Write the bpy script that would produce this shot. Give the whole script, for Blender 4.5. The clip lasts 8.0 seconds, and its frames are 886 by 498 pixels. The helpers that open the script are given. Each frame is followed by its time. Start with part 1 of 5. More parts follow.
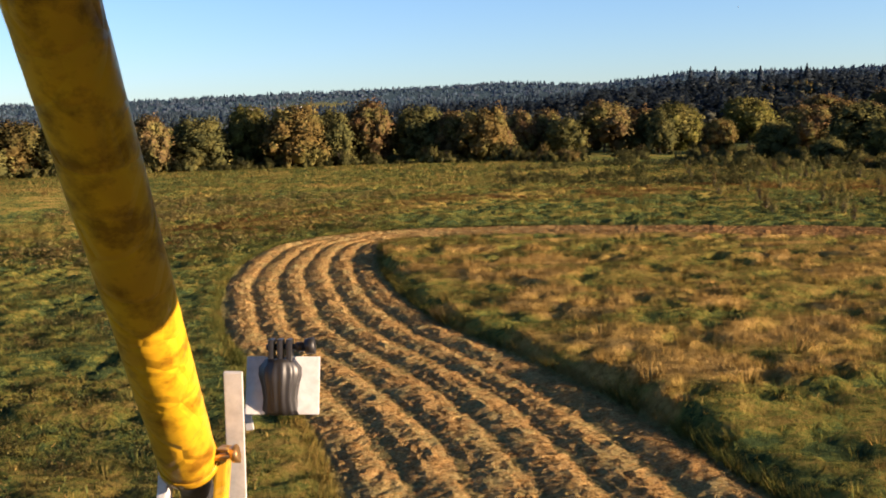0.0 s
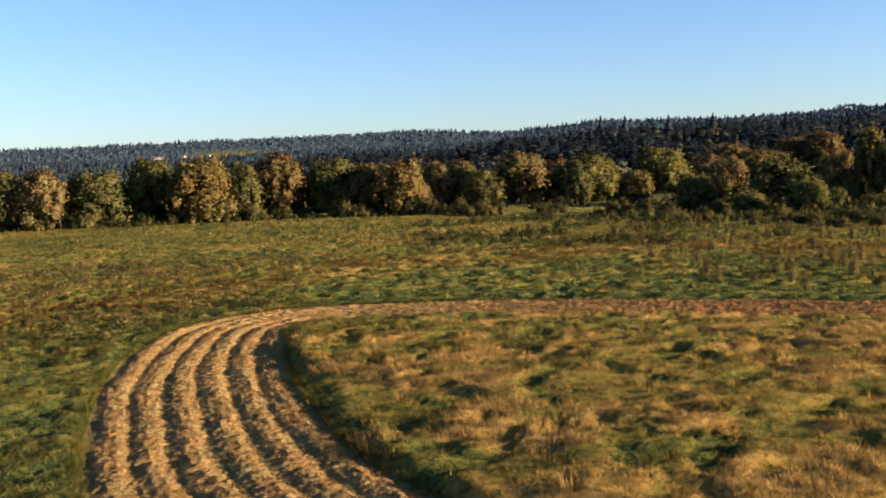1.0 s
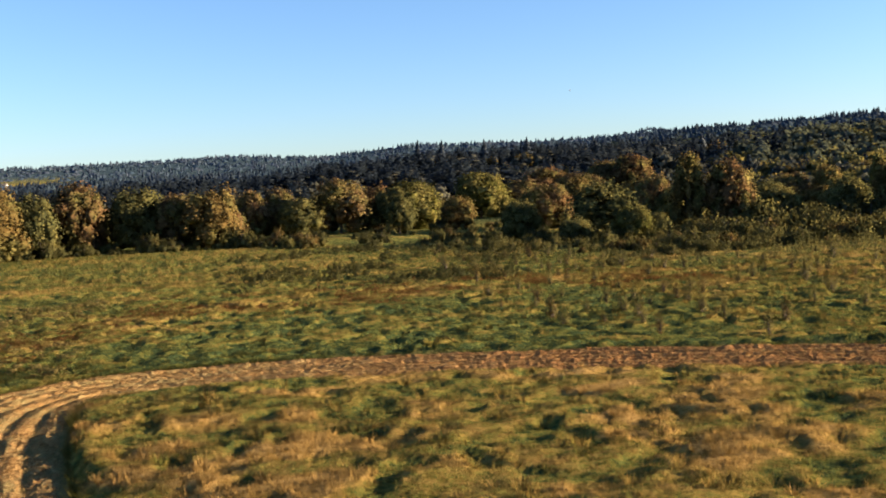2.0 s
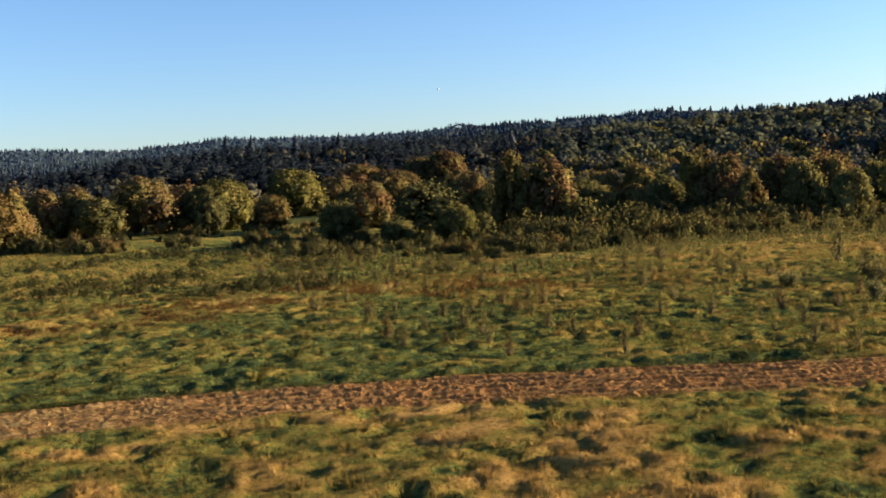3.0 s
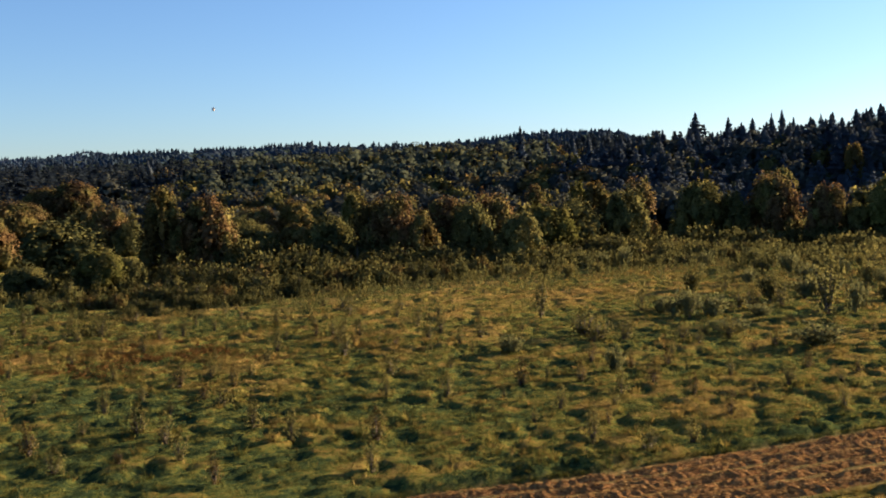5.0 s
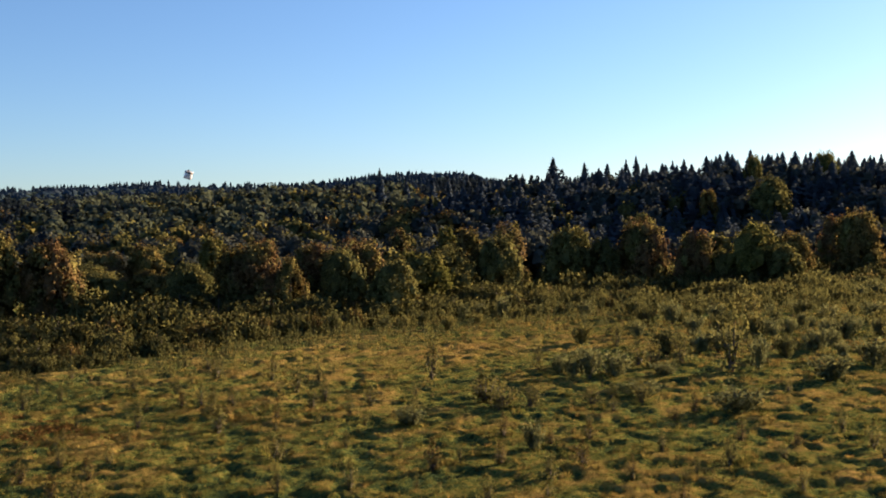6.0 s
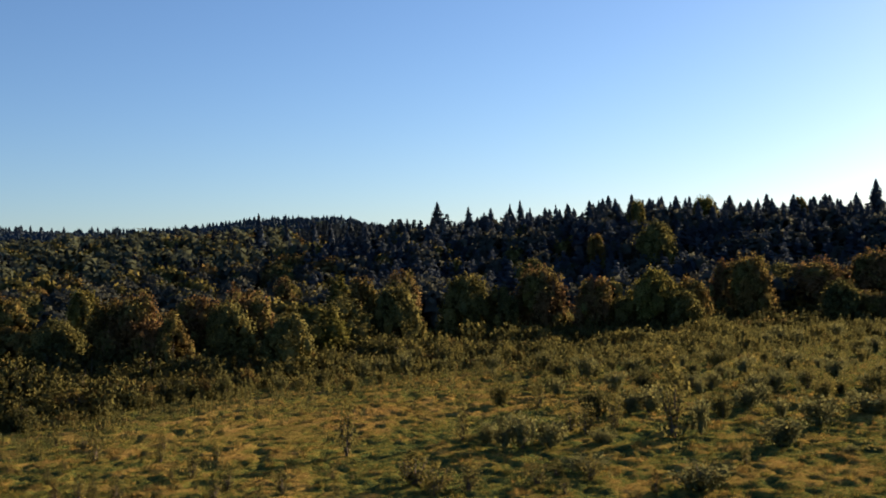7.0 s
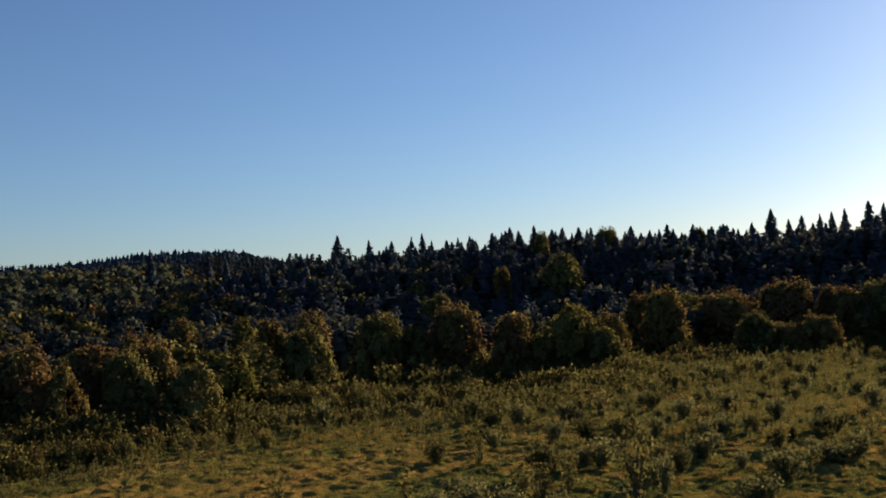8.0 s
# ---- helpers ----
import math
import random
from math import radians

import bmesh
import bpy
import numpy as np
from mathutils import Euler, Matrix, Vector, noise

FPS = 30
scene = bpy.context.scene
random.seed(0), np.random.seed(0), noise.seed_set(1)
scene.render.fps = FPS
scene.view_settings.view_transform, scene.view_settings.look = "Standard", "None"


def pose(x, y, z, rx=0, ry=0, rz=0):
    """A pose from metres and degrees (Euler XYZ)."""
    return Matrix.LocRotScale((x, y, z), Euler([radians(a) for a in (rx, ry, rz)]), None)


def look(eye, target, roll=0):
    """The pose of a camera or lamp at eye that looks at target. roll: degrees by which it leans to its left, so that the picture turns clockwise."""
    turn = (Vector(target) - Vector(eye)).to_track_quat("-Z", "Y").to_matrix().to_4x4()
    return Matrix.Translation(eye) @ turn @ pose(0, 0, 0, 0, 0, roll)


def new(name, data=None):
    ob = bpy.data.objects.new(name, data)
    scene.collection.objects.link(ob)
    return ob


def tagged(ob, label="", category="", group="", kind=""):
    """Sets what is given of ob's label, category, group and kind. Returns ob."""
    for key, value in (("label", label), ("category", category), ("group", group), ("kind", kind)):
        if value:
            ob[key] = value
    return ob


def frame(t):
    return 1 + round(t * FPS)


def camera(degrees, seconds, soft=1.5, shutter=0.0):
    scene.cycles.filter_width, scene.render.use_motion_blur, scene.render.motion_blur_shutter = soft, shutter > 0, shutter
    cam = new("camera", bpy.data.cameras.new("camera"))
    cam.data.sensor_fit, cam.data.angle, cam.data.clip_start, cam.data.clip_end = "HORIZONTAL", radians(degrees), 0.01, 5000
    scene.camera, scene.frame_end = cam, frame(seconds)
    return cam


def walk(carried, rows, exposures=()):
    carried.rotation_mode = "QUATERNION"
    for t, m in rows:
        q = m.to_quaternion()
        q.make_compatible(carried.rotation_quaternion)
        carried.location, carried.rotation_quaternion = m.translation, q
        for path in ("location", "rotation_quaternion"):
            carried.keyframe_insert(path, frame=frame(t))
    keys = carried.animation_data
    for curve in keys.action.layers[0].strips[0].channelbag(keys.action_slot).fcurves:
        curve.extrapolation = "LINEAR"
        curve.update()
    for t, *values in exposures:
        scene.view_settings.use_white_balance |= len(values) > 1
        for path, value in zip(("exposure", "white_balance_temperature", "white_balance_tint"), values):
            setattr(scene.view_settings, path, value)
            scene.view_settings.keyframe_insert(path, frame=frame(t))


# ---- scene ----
cam = camera(46.6, 8.0, soft=1.8)
METRES, EYE, TILT, LEAN, TURN = 105.0, 12.3, 0.0, 0.0, 0.0
ROWS = [
    (0.0, 0.0, 0.0, 0.0, -0.2, -6.82, 1.7),
    (0.5, -0.0018, 0.065, 0.0083, -1.91, -7.01, 2.19),
    (1.0, -0.0027, 0.1222, 0.0179, -5.1, -4.38, 1.88),
    (1.5, 0.0015, 0.1872, 0.0246, -10.01, -3.31, 2.29),
    (3.0, 0.0269, 0.3575, 0.0432, -25.78, -4.24, 2.78),
    (3.5, 0.0402, 0.4139, 0.0471, -31.07, -4.2, 2.63),
    (4.0, 0.0581, 0.4698, 0.0518, -36.27, -4.18, 2.43),
    (4.5, 0.0795, 0.5248, 0.0562, -41.19, -3.88, 2.09),
    (5.0, 0.1026, 0.5788, 0.0612, -45.86, -3.24, 1.75),
    (6.5, 0.2054, 0.7484, 0.0812, -57.71, -0.04, 1.61),
    (7.0, 0.2488, 0.8052, 0.0889, -61.05, 1.03, 1.98),
    (7.5, 0.2908, 0.8574, 0.0987, -64.15, 1.95, 2.46),
    (8.0, 0.3316, 0.9047, 0.1099, -67.02, 2.51, 2.93),
]
EXPOSURE = [(0.0, 1.80, 6650, 21), (0.9, 1.80, 6650, 20), (1.5, 1.98, 6600, 19), (3.0, 1.80, 6550, 18), (5.0, 1.62, 6500, 18), (6.5, 1.50, 6700, 18), (7.2, 1.15, 6700, 18), (8.0, 0.82, 6650, 18)]
walk(cam, [(t, pose(0, 0, EYE, TILT, LEAN, TURN) @ pose(METRES * x, METRES * y, METRES * z, 90 + pitch, roll, yaw)) for t, x, y, z, yaw, pitch, roll in ROWS],
     exposures=EXPOSURE)

# ---- world, sun, exposure ----
SUN_AZ, SUN_EL = 108.0, 14.0
world = bpy.data.worlds.new("sky")
scene.world = world
world.use_nodes = True
wn = world.node_tree
sky = wn.nodes.new("ShaderNodeTexSky")
sky.sky_type = "NISHITA"
sky.sun_disc = False
sky.sun_elevation, sky.sun_rotation = radians(SUN_EL), radians(SUN_AZ)
sky.air_density, sky.dust_density, sky.ozone_density = 1.0, 0.35, 5.0
wn.nodes["Background"].inputs["Strength"].default_value = 0.066
wn.links.new(sky.outputs[0], wn.nodes["Background"].inputs["Color"])
sun_data = bpy.data.lights.new("sun", "SUN")
sun_data.energy, sun_data.angle, sun_data.color = 5.0, radians(0.53), (1.0, 0.79, 0.52)
sun = new("sun", sun_data)
_a, _e = radians(SUN_AZ), radians(SUN_EL)
sun.matrix_world = look((0, 0, 0), (-math.sin(_a) * math.cos(_e), -math.cos(_a) * math.cos(_e), -math.sin(_e)))

# ---- materials ----


def material(name, rough=0.8, metal=0.0):
    m = bpy.data.materials.new(name)
    m.use_nodes = True
    b = m.node_tree.nodes["Principled BSDF"]
    b.inputs["Roughness"].default_value, b.inputs["Metallic"].default_value = rough, metal
    return m, m.node_tree, b


def node(nt, kind, **values):
    n = nt.nodes.new(kind)
    for key, value in values.items():
        n.inputs[key].default_value = value
    return n


def ramp(nt, source, stops):
    r = nt.nodes.new("ShaderNodeValToRGB")
    while len(r.color_ramp.elements) < len(stops):
        r.color_ramp.elements.new(0.5)
    for el, (p, c) in zip(r.color_ramp.elements, stops):
        el.position, el.color = p, (*c, 1)
    nt.links.new(source, r.inputs[0])
    return r


def noise_at(nt, scale, detail=4.0, rough=0.6):
    co = nt.nodes.new("ShaderNodeTexCoord")
    n = node(nt, "ShaderNodeTexNoise", Scale=scale, Detail=detail, Roughness=rough)
    nt.links.new(co.outputs["Object"], n.inputs["Vector"])
    return n


def mixed(nt, kind, fac, a, b):
    n = nt.nodes.new("ShaderNodeMix")
    n.data_type, n.blend_type = "RGBA", kind
    if isinstance(fac, float):
        n.inputs[0].default_value = fac
    else:
        nt.links.new(fac, n.inputs[0])
    for slot, v in ((6, a), (7, b)):
        if isinstance(v, tuple):
            n.inputs[slot].default_value = (*v, 1)
        else:
            nt.links.new(v, n.inputs[slot])
    return n.outputs[2]


def bumped(nt, b, source, strength, distance):
    n = node(nt, "ShaderNodeBump", Strength=strength, Distance=distance)
    nt.links.new(source, n.inputs["Height"])
    nt.links.new(n.outputs[0], b.inputs["Normal"])


GRASS = [(0.0, (0.0480, 0.0720, 0.0280)), (0.10, (0.1000, 0.1240, 0.0340)), (0.22, (0.1740, 0.1660, 0.0380)), (0.42, (0.2600, 0.1900, 0.0500)), (0.66, (0.3500, 0.2260, 0.0660)), (1.0, (0.4500, 0.2880, 0.0950))]


def rounded(nt, *shaders):
    """Leaves and blades take the light as the clump that they belong to: its outward direction is stored on the mesh."""
    at = nt.nodes.new("ShaderNodeAttribute")
    at.attribute_name = "outward"
    vt = nt.nodes.new("ShaderNodeVectorTransform")
    vt.vector_type, vt.convert_from, vt.convert_to = "NORMAL", "OBJECT", "WORLD"
    nt.links.new(at.outputs["Vector"], vt.inputs[0])
    nz = node(nt, "ShaderNodeVectorMath")
    nz.operation = "NORMALIZE"
    nt.links.new(vt.outputs[0], nz.inputs[0])
    for sh in shaders:
        nt.links.new(nz.outputs[0], sh.inputs["Normal"])


def leafy(name, stops, spread, through_share=0.40, rough=0.65, second=None, blotch=2.6):
    """Leaves: each blade or clump has its own tone, light shines through in part."""
    m, nt, b = material(name, rough)
    geo = nt.nodes.new("ShaderNodeNewGeometry")
    info = nt.nodes.new("ShaderNodeObjectInfo")
    add = node(nt, "ShaderNodeMath")
    add.operation = "MULTIPLY_ADD"
    add.inputs[1].default_value = spread
    nt.links.new(geo.outputs["Random Per Island"], add.inputs[0])
    mul = node(nt, "ShaderNodeMath")
    mul.operation = "MULTIPLY"
    mul.inputs[1].default_value = 1.0 - spread
    nt.links.new(info.outputs["Random"], mul.inputs[0])
    nt.links.new(mul.outputs[0], add.inputs[2])
    col = ramp(nt, add.outputs[0], stops).outputs[0]
    if second:
        where = ramp(nt, noise_at(nt, blotch, 3.0, 0.6).outputs["Fac"], [(0.44, (0, 0, 0)), (0.60, (1, 1, 1))]).outputs[0]
        col = mixed(nt, "MIX", where, col, ramp(nt, add.outputs[0], second).outputs[0])
    nt.links.new(col, b.inputs["Base Color"])
    b.inputs["Specular IOR Level"].default_value = 0.0
    tr = nt.nodes.new("ShaderNodeBsdfTranslucent")
    nt.links.new(col, tr.inputs["Color"])
    rounded(nt, b, tr)
    mix = nt.nodes.new("ShaderNodeMixShader")
    mix.inputs[0].default_value = through_share
    nt.links.new(b.outputs[0], mix.inputs[1])
    nt.links.new(tr.outputs[0], mix.inputs[2])
    nt.links.new(mix.outputs[0], nt.nodes["Material Output"].inputs["Surface"])
    return m


# ground: meadow tones by dryness, cut stubble in the swath, woodland floor (blued for haze far off) and bare hill
# fields
ground_mat, nt, b = material("meadow_ground", 0.95)
b.inputs["Specular IOR Level"].default_value = 0.0
dry = nt.nodes.new("ShaderNodeAttribute")
dry.attribute_name = "dry"
cut = nt.nodes.new("ShaderNodeAttribute")
cut.attribute_name = "cut"
wood = nt.nodes.new("ShaderNodeAttribute")
wood.attribute_name = "wood"
fine = noise_at(nt, 0.7, 10.0, 0.82)
shift = node(nt, "ShaderNodeMath")
shift.operation = "MULTIPLY_ADD"
shift.inputs[1].default_value, shift.inputs[2].default_value = 2.2, -1.07
nt.links.new(fine.outputs["Fac"], shift.inputs[0])
sum_ = node(nt, "ShaderNodeMath")
sum_.operation = "ADD"
nt.links.new(dry.outputs["Fac"], sum_.inputs[0])
nt.links.new(shift.outputs[0], sum_.inputs[1])
meadow = ramp(nt, sum_.outputs[0], GRASS).outputs[0]
straw_noise = noise_at(nt, 3.1, 8.0, 0.8)
stubble = ramp(nt, straw_noise.outputs["Fac"], [(0.28, (0.0700, 0.0620, 0.0240)), (0.48, (0.2300, 0.1800, 0.0660)), (0.72, (0.3900, 0.3100, 0.1250))]).outputs[0]
gap_noise = noise_at(nt, 1.6, 8.0, 0.8)
# dark gaps in the grass mat: shade painted into the meadow tone
thin = ramp(nt, gap_noise.outputs["Fac"], [(0.36, (0.30, 0.29, 0.26)), (0.53, (1, 1, 1))]).outputs[0]
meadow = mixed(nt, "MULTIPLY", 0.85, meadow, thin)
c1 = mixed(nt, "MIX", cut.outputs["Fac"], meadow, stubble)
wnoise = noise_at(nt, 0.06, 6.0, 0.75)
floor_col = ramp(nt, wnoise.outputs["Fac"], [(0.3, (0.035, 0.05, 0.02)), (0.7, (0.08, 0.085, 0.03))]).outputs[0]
haze_at = nt.nodes.new("ShaderNodeAttribute")
haze_at.attribute_name = "far"
# distant forest floor goes blue-grey: haze put into the ground colour
forest = mixed(nt, "MIX", haze_at.outputs["Fac"], floor_col, ramp(nt, wnoise.outputs["Fac"], [(0.38, (0.034, 0.058, 0.066)), (0.62, (0.056, 0.084, 0.092))]).outputs[0])
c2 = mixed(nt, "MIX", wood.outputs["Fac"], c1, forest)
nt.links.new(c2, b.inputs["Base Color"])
bumped(nt, b, gap_noise.outputs["Fac"], 1.0, 0.5)

# grass blades: same dryness as the ground under them
blade_mat = bpy.data.materials.new("grass_blades")
blade_mat.use_nodes = True
nt = blade_mat.node_tree
b = nt.nodes["Principled BSDF"]
b.inputs["Roughness"].default_value = 0.6
b.inputs["Specular IOR Level"].default_value = 0.0
dry = nt.nodes.new("ShaderNodeAttribute")
dry.attribute_name = "dry"
geo = nt.nodes.new("ShaderNodeNewGeometry")
shift = node(nt, "ShaderNodeMath")
shift.operation = "MULTIPLY_ADD"
shift.inputs[1].default_value = 0.28
nt.links.new(geo.outputs["Random Per Island"], shift.inputs[0])
nt.links.new(dry.outputs["Fac"], shift.inputs[2])
col = ramp(nt, shift.outputs[0], GRASS).outputs[0]
nt.links.new(col, b.inputs["Base Color"])
tr = nt.nodes.new("ShaderNodeBsdfTranslucent")
nt.links.new(col, tr.inputs["Color"])
mx = nt.nodes.new("ShaderNodeMixShader")
mx.inputs[0].default_value = 0.28
rounded(nt, b, tr)
nt.links.new(b.outputs[0], mx.inputs[1])
nt.links.new(tr.outputs[0], mx.inputs[2])
nt.links.new(mx.outputs[0], nt.nodes["Material Output"].inputs["Surface"])

straw_mat = leafy("straw", [(0.0, (0.1500, 0.0800, 0.0320)), (0.30, (0.3500, 0.1850, 0.0640)), (0.70, (0.5500, 0.3650, 0.1450)), (1.0, (0.3200, 0.2300, 0.0950))], 0.95, 0.2)
hay_mat, nt, b = material("hay_heap", 0.95)
b.inputs["Specular IOR Level"].default_value = 0.0
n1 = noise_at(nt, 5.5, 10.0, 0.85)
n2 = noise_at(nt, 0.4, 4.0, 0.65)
# dark ends of the three ramps: brown hay plus shade painted between straws
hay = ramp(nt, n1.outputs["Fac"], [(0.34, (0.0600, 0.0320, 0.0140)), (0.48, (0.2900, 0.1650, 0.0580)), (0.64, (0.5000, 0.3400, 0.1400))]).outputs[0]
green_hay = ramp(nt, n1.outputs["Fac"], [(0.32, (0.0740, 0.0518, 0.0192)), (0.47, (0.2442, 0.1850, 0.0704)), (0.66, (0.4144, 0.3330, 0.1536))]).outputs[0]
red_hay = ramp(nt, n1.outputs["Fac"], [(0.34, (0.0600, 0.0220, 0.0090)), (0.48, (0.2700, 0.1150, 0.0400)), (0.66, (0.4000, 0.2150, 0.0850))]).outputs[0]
sel = ramp(nt, n2.outputs["Fac"], [(0.44, (0, 0, 0)), (0.60, (1, 1, 1))]).outputs[0]
hco = nt.nodes.new("ShaderNodeTexCoord")
hsp = nt.nodes.new("ShaderNodeSeparateXYZ")
nt.links.new(hco.outputs["Object"], hsp.inputs[0])
east_ = node(nt, "ShaderNodeMapRange")
east_.inputs["From Min"].default_value, east_.inputs["From Max"].default_value = 4.0, 34.0
east_.inputs["To Max"].default_value = 0.75
nt.links.new(hsp.outputs["X"], east_.inputs["Value"])
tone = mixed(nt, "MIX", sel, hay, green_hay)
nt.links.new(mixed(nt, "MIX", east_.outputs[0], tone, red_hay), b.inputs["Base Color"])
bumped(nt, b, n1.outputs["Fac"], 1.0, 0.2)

OLIVE = [(0, (0.0720, 0.0720, 0.0276)), (0.6, (0.1800, 0.1620, 0.0540)), (1, (0.2760, 0.2340, 0.0780))]
DEEP = [(0, (0.0493, 0.0551, 0.0261)), (0.6, (0.1189, 0.1218, 0.0449)), (1, (0.1958, 0.1842, 0.0653))]
LEAF = [
    leafy("dark_leaves", DEEP, 0.75, second=OLIVE),
    leafy("olive_leaves", OLIVE, 0.75, second=DEEP),
    leafy("green_leaves", [(0, (0.0578, 0.0647, 0.0179)), (0.6, (0.1360, 0.1330, 0.0346)), (1, (0.2227, 0.1941, 0.0540))], 0.75, second=OLIVE),
    leafy("yellowing_leaves", [(0, (0.0787, 0.0580, 0.0210)), (0.6, (0.1770, 0.1235, 0.0436)), (1, (0.2596, 0.1754, 0.0646))], 0.75, second=OLIVE),
    leafy("tan_leaves", [(0, (0.0872, 0.0606, 0.0291)), (0.6, (0.1942, 0.1316, 0.0616)), (1, (0.2697, 0.1813, 0.0821))], 0.75, second=OLIVE),
    leafy("russet_leaves", [(0, (0.0837, 0.0541, 0.0262)), (0.6, (0.1875, 0.1116, 0.0523)), (1, (0.2616, 0.1657, 0.0740))], 0.75, second=OLIVE),
]
willow_mat = leafy("willow_leaves", [(0, (0.0568, 0.0594, 0.0263)), (0.6, (0.1297, 0.1283, 0.0479)), (1, (0.2099, 0.1998, 0.0711))], 0.6, 0.5)
scrub_mat = leafy("scrub_leaves", OLIVE, 0.8, 0.45)
bush_mat = leafy("bush_leaves", [(0, (0.0950, 0.1045, 0.0479)), (0.6, (0.2019, 0.2038, 0.0857)), (1, (0.2969, 0.2866, 0.1134))], 0.7, 0.45)
# ridge leaves raised towards blue, painting the ridge haze into their tones
ridge_leaf_mat = leafy("hazed_ridge_leaves", [(0, (0.0607, 0.0704, 0.0617)), (0.6, (0.0966, 0.1021, 0.0796)), (1, (0.1352, 0.1325, 0.0910))], 0.3, 0.3)
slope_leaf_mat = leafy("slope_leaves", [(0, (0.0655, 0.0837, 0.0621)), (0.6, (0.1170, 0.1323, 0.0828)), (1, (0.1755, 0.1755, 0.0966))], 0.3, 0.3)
sapling_mat = leafy("sapling_leaves", [(0, (0.0984, 0.0963, 0.0326)), (0.6, (0.2203, 0.1999, 0.0663)), (1, (0.3280, 0.2717, 0.0867))], 0.7, 0.5)
bramble_mat = leafy("bramble_leaves", [(0, (0.0966, 0.0697, 0.0311)), (0.5, (0.2039, 0.1449, 0.0570)), (1, (0.2897, 0.2253, 0.0777))], 0.8, second=OLIVE, blotch=0.3)
dock_mat = leafy("dock_leaves", [(0, (0.1040, 0.0540, 0.0221)), (0.5, (0.2400, 0.1320, 0.0429)), (1, (0.4000, 0.2250, 0.0650))], 0.8)
# the blue lift of these needles is haze painted into the base colour
needle_mat = leafy("hazed_conifer_needles", [(0, (0.0648, 0.0844, 0.1018)), (0.6, (0.0907, 0.1131, 0.1331)), (1, (0.1166, 0.1384, 0.1449))], 0.25, 0.3)
# darker tone stands in for the boughs' self-shading, blue tint for haze
shaded_needle_mat = leafy("shaded_conifer_needles", [(0, (0.0213, 0.0312, 0.0403)), (0.6, (0.0338, 0.0462, 0.0559)), (1, (0.0500, 0.0638, 0.0663))], 0.4, 0.3)
# aerial haze painted into the needle tones, bluer and paler by distance
HAZED_NEEDLES = [
    leafy("middle_hazed_needles", [(0, (0.0510, 0.0696, 0.0812)), (1, (0.0780, 0.0957, 0.1008))], 0.5, 0.3, second=[(0, (0.024, 0.035, 0.046)), (1, (0.038, 0.050, 0.060))], blotch=0.013),
    leafy("far_hazed_needles", [(0, (0.0399, 0.0637, 0.0838)), (1, (0.0542, 0.0822, 0.1009))], 0.5, 0.3, second=[(0, (0.042, 0.058, 0.076)), (1, (0.058, 0.076, 0.092))], blotch=0.011),
    leafy("hilltop_hazed_needles", [(0, (0.0500, 0.0830, 0.1144)), (1, (0.0607, 0.0963, 0.1268))], 0.5, 0.3, second=[(0, (0.066, 0.090, 0.120)), (1, (0.084, 0.108, 0.138))], blotch=0.010),
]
bark_mat, nt, b = material("bark", 0.9)
bn = noise_at(nt, 3.0, 8.0, 0.7)
nt.links.new(ramp(nt, bn.outputs["Fac"], [(0.3, (0.05, 0.035, 0.025)), (0.7, (0.17, 0.13, 0.095))]).outputs[0], b.inputs["Base Color"])
bumped(nt, b, bn.outputs["Fac"], 0.7, 0.05)
wall_mat, nt, b = material("white_plaster", 0.7)
hn = noise_at(nt, 0.6)
nt.links.new(ramp(nt, hn.outputs["Fac"], [(0.3, (0.66, 0.63, 0.58)), (0.7, (0.8, 0.78, 0.74))]).outputs[0], b.inputs["Base Color"])
roof_mat, nt, b = material("roof_shingle", 0.8)
hn = noise_at(nt, 1.5)
nt.links.new(ramp(nt, hn.outputs["Fac"], [(0.3, (0.10, 0.085, 0.075)), (0.7, (0.2, 0.17, 0.15))]).outputs[0], b.inputs["Base Color"])
pane_mat, nt, b = material("window_glass", 0.1)
b.inputs["Base Color"].default_value = (0.03, 0.035, 0.04, 1)

# ---- mesh helpers ----


def mesh_of(name, verts, faces, mat, smooth=False, attrs=None, outward=None):
    """A mesh from arrays: verts (n, 3), faces (m, 3) or (m, 4)."""
    verts, faces = np.asarray(verts, np.float32), np.asarray(faces, np.int32)
    me = bpy.data.meshes.new(name)
    k = faces.shape[1]
    me.vertices.add(len(verts))
    me.vertices.foreach_set("co", verts.ravel())
    me.loops.add(faces.size)
    me.loops.foreach_set("vertex_index", faces.ravel())
    me.polygons.add(len(faces))
    me.polygons.foreach_set("loop_start", np.arange(0, faces.size, k, dtype=np.int32))
    me.polygons.foreach_set("use_smooth", np.full(len(faces), smooth))
    for key, values in (attrs or {}).items():
        me.attributes.new(key, "FLOAT", "POINT").data.foreach_set("value", np.asarray(values, np.float32))
    if outward is not None:
        me.attributes.new("outward", "FLOAT_VECTOR", "POINT").data.foreach_set("vector", np.asarray(outward, np.float32).ravel())
    me.update(calc_edges=True)
    me.materials.append(mat)
    return me


def unit(d):
    return d / np.maximum(np.linalg.norm(d, axis=-1), 1e-6)[..., None]


def outward_of(v, low=0.3, up=0.25, jitter=0.3, centres=None, seed=1):
    """Outward directions of a clump one metre high: from its lobes where it has some, and from its heart."""
    v = np.asarray(v, float)
    d = unit(v - np.array([0, 0, low]))
    if centres is not None:
        c = np.array([q_[:3] for q_ in centres])
        near = c[np.argmin(((v[:, None] - c[None]) ** 2).sum(-1), 1)]
        d = 0.5 * d + 0.7 * unit(v - near)
    shake = np.random.default_rng(seed).normal(0, jitter, (len(v) // 3 + 1, 3))
    return unit(d + np.array([0, 0, up]) + np.repeat(shake, 3, 0)[: len(v)])


